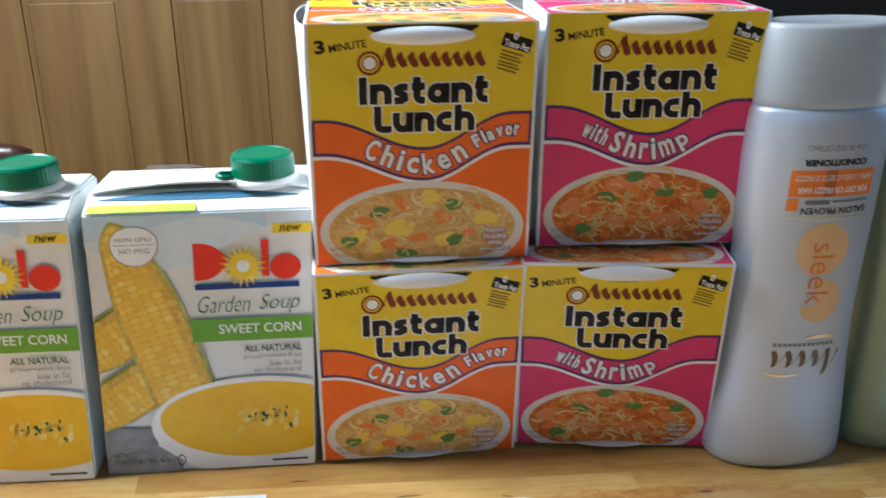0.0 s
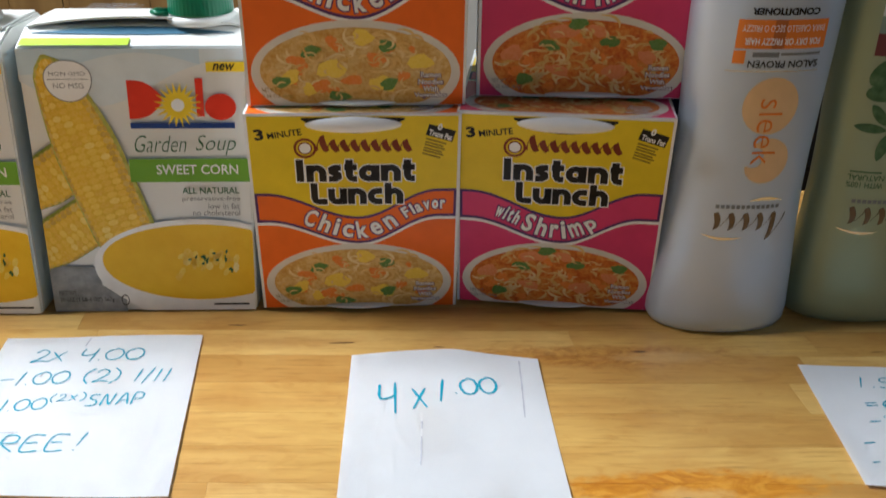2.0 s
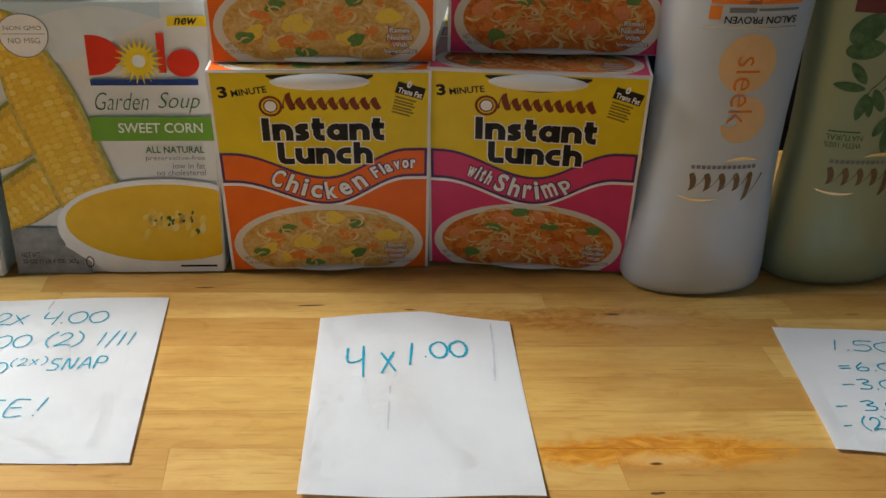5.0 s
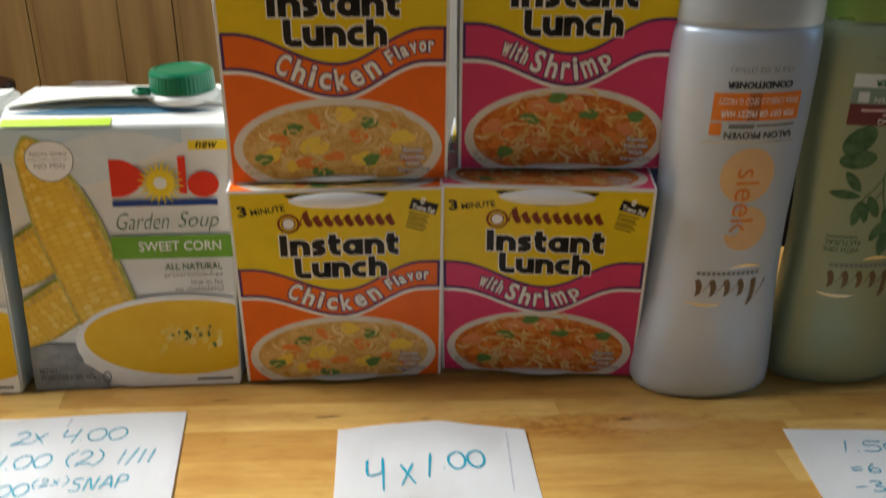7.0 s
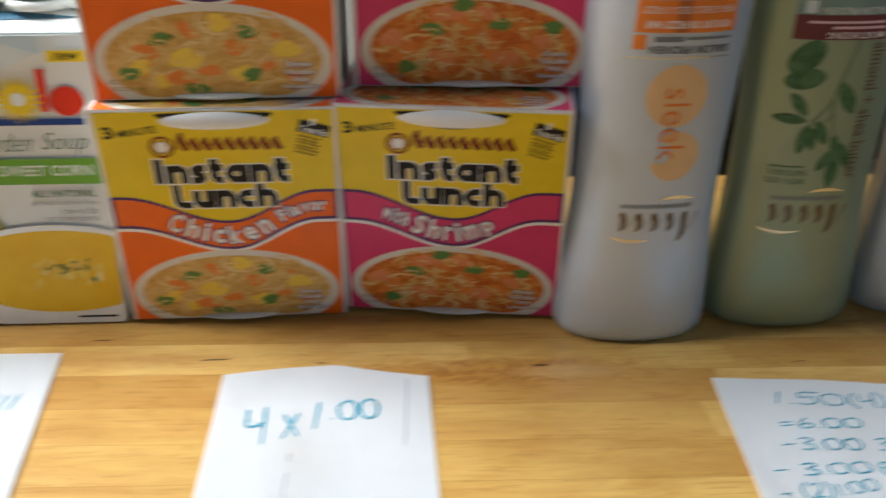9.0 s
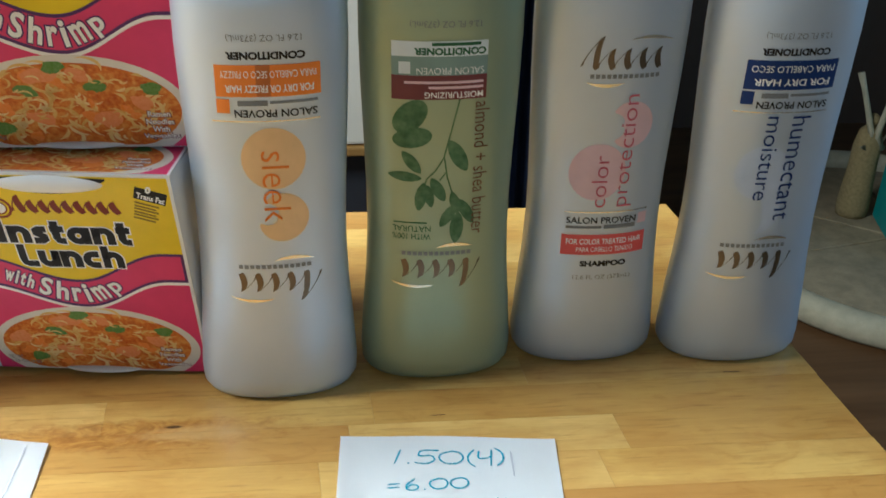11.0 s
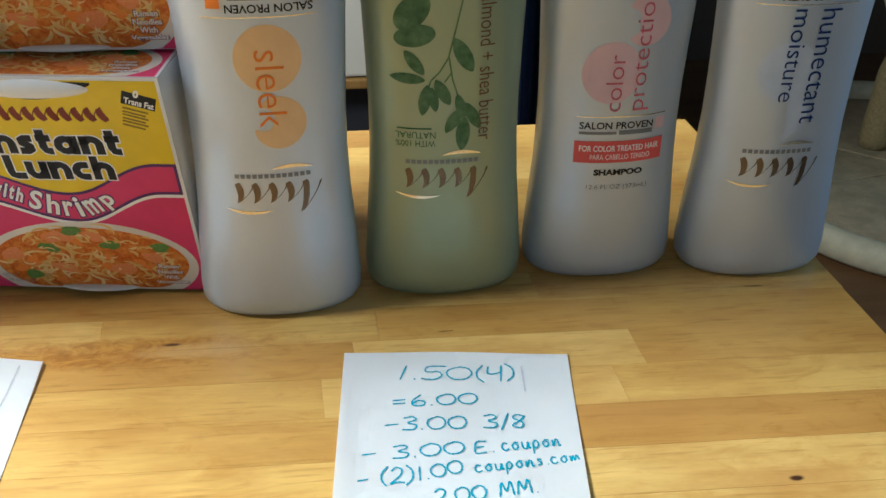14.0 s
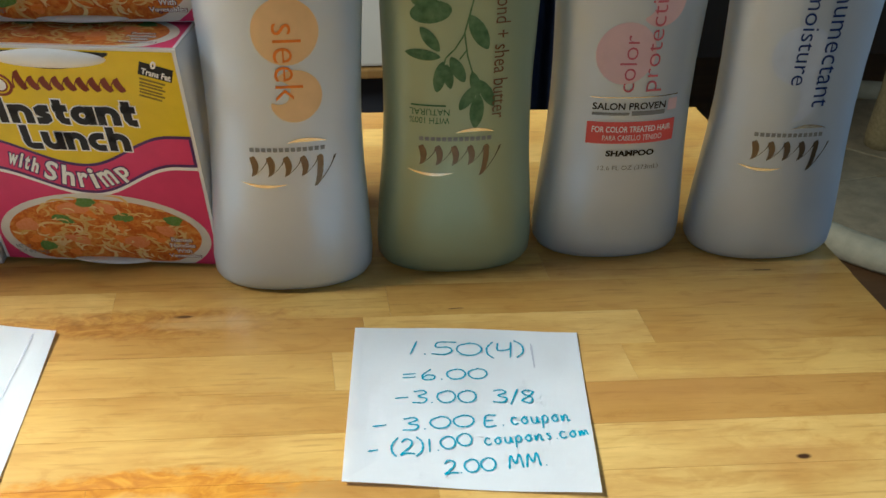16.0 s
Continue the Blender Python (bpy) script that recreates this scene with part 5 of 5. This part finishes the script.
U("colour_bar", bar(-0.0174, 0.1448, 0.0180, 0.1505, 14), SKY_SOFT, 3, "pale bar")
P("colour_bar", joined(words_in("MOISTURIZING", -0.0145, 0.0688, 0.0075, 0.0712, 0, 0.01), words_in("SALON PROVEN", -0.0145, 0.0594, 0.0105, 0.0620, 0, -0.005)), WHITE, 5, "pale bar lettering")
small_lines(P, ((-0.0145, 0.0646, 0.0150, 0.0010), (-0.0145, 0.0666, 0.0060, 0.0010)), ROSE, 5, "small print bars")
P("square_mark", bar(0.0128, 0.0572, 0.0170, 0.0618, 3), SKY_SOFT, 4)
P("kind", words_in("CONDITIONER", -0.0150, 0.0519, 0.0115, 0.0547, 0, 0.045), DEEP_GREEN, 5, "dark lettering")
small_lines(P, ((-0.0130, 0.0500, 0.0050, 0.0012),), DEEP_GREEN, 5, "small print bars")
P("volume_note", words_in("12.6 FL OZ (373mL)", -0.0130, 0.0415, 0.0130, 0.0445), GREY_INK, 3, "grey contents lettering")
P("claim", joined(words_in("WITH 100%", 0.0045, 0.1285, 0.0196, 0.1311), words_in("NATURAL", 0.0045, 0.1250, 0.0196, 0.1276), bar(0.0060, 0.1233, 0.0190, 0.1239, 4)), DEEP_GREEN, 3, "small green lettering")

# pearl shampoo, printed the right way up
base, body = bottle("shampoo_bottle", "pearl white shampoo bottle with pink print", pose(0.3548, 0.0070, 0.0002) @ Matrix.Diagonal((0.98, 1, 1, 1)), PEARL, FROST, 0.004)
P = printer(body, bottle_face(0.004, False, 0.0028))
wordmark(P, 0.1412)
P("swirl", joined(disc(-0.0070, 0.0930, 0.0118, 0.0125, 30), crescent(0.0010, 0.1130, 0.0066, -110, 120, 0.0120, 30)), ROSE, 2, "pale pink swirl")
P("scent_name", words_in("color", -0.0058 - 0.0116, 0.0888 - 0.0032, -0.0058 + 0.0116, 0.0888 + 0.0034, 90, -0.008), ROSE_INK, 9, "thin rose lettering up the bottle")
P("scent_name", words_in("protection", 0.0048 - 0.0243, 0.1016 - 0.0040, 0.0048 + 0.0243, 0.1016 + 0.0042, 90, -0.008), ROSE_INK, 9, "thin rose lettering up the bottle")
P("rule", bar(-0.0190, 0.0748, 0.0170, 0.0752, 10), SILVER, 3, "thin foil rule")
P("claim", words_in("SALON PROVEN", -0.0180, 0.0698, 0.0120, 0.0728, 0, 0.02), BLACK, 3, "black claim lettering")
small_lines(P, ((-0.0180, 0.0675, -0.0030, 0.0012), (-0.0020, 0.0673, 0.0120, 0.0019)), GREY_INK, 3, "small print bars")
P("square_mark", bar(0.0130, 0.0685, 0.0170, 0.0735, 3), ROSE, 4, "pink square mark")
P("colour_bar", bar(-0.0195, 0.0553, 0.0172, 0.0647, 14), CORAL, 3, "coral red bar")
P("colour_bar", joined(words_in("FOR COLOR TREATED HAIR", -0.0175, 0.0602, 0.0155, 0.0628, 0, 0.02), words_in("PARA CABELLO TENIDO", -0.0130, 0.0567, 0.0120, 0.0590)), WHITE, 5, "white bar lettering")
P("kind", words_in("SHAMPOO", -0.0110, 0.0497, 0.0095, 0.0524, 0, 0.045), BLACK, 3, "bold black lettering")
P("volume_note", words_in("12.6 FL OZ (373mL)", -0.0136, 0.0430, 0.0122, 0.0456), GREY_INK, 3, "grey contents lettering")

# pearl conditioner with blue print, upside down
base, body = bottle("conditioner_bottle", "pearl white conditioner bottle with blue print, cap up", pose(0.4226, 0.0010, 0.0002) @ Matrix.Diagonal((0.98, 1, 1, 1)), PEARL, FROST, 0.001)
P = printer(body, bottle_face(0.001, True, -0.0030))
wordmark(P, 0.1480)
conditioner_block(P, NAVY, NAVY, ("FOR DRY HAIR", "PARA CABELLO SECO"), 0.0665)
P("square_mark", bar(0.0113, 0.0722, 0.0160, 0.0776, 3), NAVY, 4, "blue square mark")
U = printer(body, bottle_face(0.001, False, -0.0010))
U("swirl", joined(disc(-0.0040, 0.0930, 0.0112, 0.0120, 30), crescent(-0.0080, 0.0750, 0.0110, 85, -60, 0.0075, 24)), MIST, 2, "pale blue swirl")
U("scent_name", words_in("humectant", 0.0080 - 0.0229, 0.0945 - 0.0038, 0.0080 + 0.0229, 0.0945 + 0.0040, -90, -0.004), NAVY, 9, "thin navy lettering down the bottle")
U("scent_name", words_in("moisture", -0.0032 - 0.0183, 0.0992 - 0.0030, -0.0032 + 0.0183, 0.0992 + 0.0032, -90, -0.004), NAVY, 9, "thin navy lettering down the bottle")

# ---- price notes, written by hand with a marker ----
# each sign as strokes in a box one unit high; a stroke is a row of points
HAND = {}
HAND["0"] = [[(0.45, 0.95), (0.12, 0.75), (0.05, 0.4), (0.25, 0.05), (0.6, 0.08), (0.78, 0.45), (0.68, 0.82), (0.42, 0.96)]]
HAND["1"] = [[(0.28, 1.0), (0.12, 0.0)]]
HAND["2"] = [[(0.08, 0.78), (0.3, 1.0), (0.58, 0.85), (0.5, 0.5), (0.02, 0.02), (0.3, 0.1), (0.72, 0.05)]]
HAND["3"] = [[(0.1, 0.92), (0.45, 1.0), (0.6, 0.78), (0.28, 0.55), (0.62, 0.35), (0.5, 0.05), (0.05, 0.06)]]
HAND["4"] = [[(0.12, 0.98), (0.05, 0.5), (0.35, 0.45), (0.62, 0.55)], [(0.68, 1.0), (0.5, -0.1)]]
HAND["5"] = [[(0.75, 0.98), (0.22, 0.95), (0.15, 0.58), (0.5, 0.6), (0.62, 0.3), (0.4, 0.03), (0.02, 0.08)]]
HAND["6"] = [[(0.45, 1.0), (0.12, 0.5), (0.15, 0.08), (0.5, 0.06), (0.58, 0.35), (0.32, 0.48), (0.12, 0.25)]]
HAND["8"] = [[(0.6, 0.85), (0.3, 1.0), (0.12, 0.75), (0.5, 0.4), (0.4, 0.02), (0.08, 0.18), (0.4, 0.55), (0.62, 0.9)]]
HAND["x"] = [[(0.08, 0.8), (0.6, 0.02)], [(0.62, 0.8), (0.02, 0.0)]]
HAND["."] = [[(0.1, 0.03), (0.16, 0.05)]]
HAND["-"] = [[(0.05, 0.42), (0.6, 0.48)]]
HAND["="] = [[(0.05, 0.6), (0.55, 0.64)], [(0.05, 0.3), (0.55, 0.33)]]
HAND["("] = [[(0.42, 1.1), (0.12, 0.7), (0.1, 0.25), (0.32, -0.1)]]
HAND[")"] = [[(0.1, 1.1), (0.38, 0.75), (0.36, 0.25), (0.05, -0.12)]]
HAND["/"] = [[(0.4, 1.1), (0.05, -0.15)]]
HAND["!"] = [[(0.35, 1.05), (0.2, 0.3)], [(0.14, 0.03), (0.18, 0.06)]]
HAND["E"] = [[(0.6, 0.95), (0.15, 0.92), (0.05, 0.05), (0.55, 0.05)], [(0.1, 0.5), (0.45, 0.52)]]
HAND["F"] = [[(0.6, 0.95), (0.15, 0.92), (0.05, 0.0)], [(0.1, 0.5), (0.45, 0.52)]]
HAND["R"] = [[(0.05, 0.0), (0.18, 0.95), (0.55, 0.9), (0.5, 0.55), (0.15, 0.5), (0.55, 0.0)]]
HAND["S"] = [[(0.6, 0.92), (0.25, 0.95), (0.15, 0.65), (0.5, 0.4), (0.42, 0.05), (0.0, 0.05)]]
HAND["N"] = [[(0.02, 0.0), (0.2, 0.95), (0.45, 0.05), (0.68, 1.0)]]
HAND["A"] = [[(0.0, 0.0), (0.4, 0.98), (0.6, 0.0)], [(0.15, 0.35), (0.55, 0.38)]]
HAND["P"] = [[(0.05, 0.0), (0.18, 0.95), (0.58, 0.9), (0.52, 0.5), (0.15, 0.45)]]
HAND["M"] = [[(0.02, 0.0), (0.22, 0.95), (0.4, 0.35), (0.68, 1.0), (0.75, 0.0)]]
HAND["c"] = [[(0.5, 0.5), (0.25, 0.58), (0.08, 0.3), (0.25, 0.02), (0.55, 0.12)]]
HAND["o"] = [[(0.3, 0.55), (0.08, 0.3), (0.25, 0.02), (0.48, 0.25), (0.32, 0.56), (0.55, 0.5)]]
HAND["u"] = [[(0.08, 0.55), (0.1, 0.1), (0.35, 0.05), (0.5, 0.5), (0.52, 0.05), (0.62, 0.1)]]
HAND["p"] = [[(0.15, 0.5), (0.02, -0.4)], [(0.1, 0.35), (0.35, 0.58), (0.5, 0.3), (0.3, 0.02), (0.1, 0.12)]]
HAND["n"] = [[(0.08, 0.5), (0.05, 0.02), (0.3, 0.5), (0.45, 0.4), (0.45, 0.02), (0.6, 0.08)]]
HAND["s"] = [[(0.45, 0.5), (0.2, 0.5), (0.4, 0.2), (0.15, 0.02)]]
HAND["m"] = [[(0.05, 0.5), (0.05, 0.05), (0.25, 0.48), (0.3, 0.05), (0.5, 0.48), (0.6, 0.05)]]
NARROW = {"1": 0.42, ".": 0.3, "(": 0.5, ")": 0.5, "/": 0.45, "!": 0.45, " ": 0.55, "0": 0.85, "M": 0.9, "N": 0.8}


def spline(points, steps=7):
    """A smooth line through points; two points stay straight."""
    pts = [Vector((*p, 0)) for p in points]
    if len(pts) == 2:
        return [pts[0].lerp(pts[1], i / 4) for i in range(5)]
    full = [2 * pts[0] - pts[1], *pts, 2 * pts[-1] - pts[-2]]
    out = []
    for a, b, c, d in zip(full, full[1:], full[2:], full[3:]):
        for i in range(steps):
            t = i / steps
            out.append(0.5 * (2 * b + (c - a) * t + (2 * a - 5 * b + 4 * c - d) * t * t + (3 * b - a - 3 * c + d) * t ** 3))
    return [*out, pts[-1]]


def ribbon(points, width):
    verts = []
    n = len(points)
    for i, p in enumerate(points):
        d = points[min(i + 1, n - 1)] - points[max(i - 1, 0)]
        s = Vector((-d.y, d.x, 0)).normalized() if d.length > 1e-9 else Vector((0, 1, 0))
        w = width * (0.5 if 0 < i < n - 1 else 0.36) * (0.9 + 0.2 * math.sin(i * 1.7))
        verts += [p + s * w, p - s * w]
    return [(v.x, v.y) for v in verts], [(2 * i, 2 * i + 1, 2 * i + 3, 2 * i + 2) for i in range(n - 1)]


def handwriting(words, start, end, high, pen=0.0009, raised=()):
    """Words as marker strokes from start to end along their base line."""
    a, b = Vector((*start, 0)), Vector((*end, 0))
    total = sum(NARROW.get(ch, 0.72) for ch in words)
    d = (b - a) / total
    q = Vector((-d.y, d.x, 0)).normalized() * high
    shapes, x = [], 0.0
    for i, ch in enumerate(words):
        small = i in raised
        strokes = []
        for stroke in HAND.get(ch, ()):
            k, lift = (0.62, 0.55) if small else (1.0, 0.0)
            pts = [a + d * (x + px * k) + q * (py * k + lift) for px, py in ((p[0], p[1]) for p in stroke)]
            strokes.append(ribbon(spline([(p.x, p.y) for p in pts]), pen * (0.75 if small else 1)))
        x += NARROW.get(ch, 0.72) * (0.8 if small else 1.0)
        if strokes:
            shapes.append(joined(*strokes))
    return shapes


def note(label, corners, peak, lines, creases, curl, pen=0.00078):
    """A sheet of paper by its corners (far left, far right, near right, near left); peak lifts the middle of the far edge outwards."""
    base = thing("price_note", label, "note", "handwritten notes")
    fl, fr, nr, nl = [Vector((*c, 0)) for c in corners]
    n = 24

    def height(s, t):
        edge = max(0.0, 1 - min(s, 1 - s, t, 1 - t) * 9)
        wob = 0.0004 * (1 + math.sin(5 * s + curl * 3) * math.cos(4 * t + curl))
        return 0.0003 + wob + curl * 0.0011 * edge * (0.5 + 0.5 * math.sin(7 * s + 4 * t + curl * 9))

    def at(s, t):
        p = nl.lerp(nr, s).lerp(fl.lerp(fr, s), t)
        if peak:
            k = 1 - abs(s - 0.56) / (0.56 if s < 0.56 else 0.44)
            p = p + (fl - nl).normalized() * peak * k * t ** 3
        return p

    bm = bmesh.new()
    grid = [[bm.verts.new((*at(i / n, j / n).xy, height(i / n, j / n))) for i in range(n + 1)] for j in range(n + 1)]
    for j in range(n):
        for i in range(n):
            bm.faces.new((grid[j][i], grid[j][i + 1], grid[j + 1][i + 1], grid[j + 1][i]))
    bmesh.ops.solidify(bm, geom=bm.faces[:], thickness=0.00016)
    sheet = part("sheet", bm, PAPER, base, "white paper sheet")
    u, v = (fr - fl), (nl - fl)

    def on_paper(x, y, lift):
        d = Vector((x, y, 0)) - fl
        det = u.x * v.y - u.y * v.x
        s = max(0, min(1, (d.x * v.y - d.y * v.x) / det))
        t = 1 - max(0, min(1, (u.x * d.y - u.y * d.x) / det))
        return (x, y, height(s, t) + 0.00022 + lift)

    for words, start, end, high, raised in lines:
        for sign in handwriting(words, start, end, high, pen, raised):
            printed("written_sign", sign, PEN, base, on_paper, 1, "turquoise marker stroke")
    for c in creases:
        printed("crease", ribbon(spline(c), 0.0007), PAPER_SMUDGE, base, on_paper, 0.5, "faint grey show-through")
    return base


note("white paper note with turquoise handwriting before the cartons", ((-0.1130, -0.0262), (-0.0240, -0.0243), (-0.0130, -0.1345), (-0.1060, -0.1325)), 0.0,
     [("2x 4.00", (-0.0955, -0.0465), (-0.0460, -0.0450), 0.0098, ()), ("-1.00 (2) 1/11", (-0.1030, -0.0640), (-0.0300, -0.0620), 0.0098, ()),
      ("-1.00(2x)SNAP", (-0.1010, -0.0832), (-0.0330, -0.0778), 0.0082, (5, 6, 7, 8)), ("FREE!", (-0.0960, -0.1090), (-0.0520, -0.1080), 0.0105, ())],
     [[(-0.1060, -0.0965), (-0.0940, -0.0966), (-0.0810, -0.0962)], [(-0.0745, -0.0270), (-0.0750, -0.0340)]], 0.6)
note("white paper note with turquoise handwriting before the noodle boxes", ((0.0462, -0.0430), (0.1290, -0.0478), (0.1318, -0.1545), (0.0476, -0.1520)), 0.0075,
     [("4", (0.0608, -0.0853), (0.0692, -0.0842), 0.0197, ()), ("x", (0.0740, -0.0838), (0.0811, -0.0832), 0.0176, ()), ("1", (0.0848, -0.0788), (0.0873, -0.0788), 0.0161, ()),
      (".", (0.0908, -0.0735), (0.0938, -0.0734), 0.0120, ()), ("00", (0.0941, -0.0742), (0.1104, -0.0727), 0.0124, ())],
     [[(0.1206, -0.0490), (0.1202, -0.0650), (0.1194, -0.0893)], [(0.0778, -0.0922), (0.0777, -0.0970)], [(0.0776, -0.1020), (0.0773, -0.1187)]], 0.9, 0.0012)
note("white paper note with turquoise handwriting before the bottles", ((0.2435, -0.0530), (0.3290, -0.0622), (0.3205, -0.1437), (0.2392, -0.1330)), 0.0,
     [("1.50", (0.2625, -0.0710), (0.2914, -0.0742), 0.0079, ()), ("(4)", (0.2921, -0.0752), (0.3076, -0.0748), 0.0082, ()), ("=6.00", (0.2602, -0.0860), (0.2918, -0.0872), 0.0060, ()),
      ("-3.00 3/8", (0.2568, -0.0976), (0.3074, -0.1008), 0.0066, ()), ("-", (0.2488, -0.1108), (0.2550, -0.1108), 0.0060, ()), ("3.00", (0.2590, -0.1112), (0.2846, -0.1110), 0.0060, ()),
      ("E.", (0.2872, -0.1115), (0.2950, -0.1114), 0.0056, ()), ("coupon", (0.2964, -0.1112), (0.3176, -0.1103), 0.0062, ()), ("-", (0.2474, -0.1226), (0.2520, -0.1222), 0.0060, ()),
      ("(2)", (0.2548, -0.1222), (0.2664, -0.1224), 0.0072, ()), ("1.00", (0.2672, -0.1218), (0.2832, -0.1192), 0.0060, ()), ("coupons.com", (0.2862, -0.1200), (0.3222, -0.1180), 0.0054, ()),
      ("2.00 MM.", (0.2720, -0.1318), (0.3064, -0.1303), 0.0060, ())],
     [[(0.3100, -0.0680), (0.3092, -0.0820)]], 0.75, 0.0007)
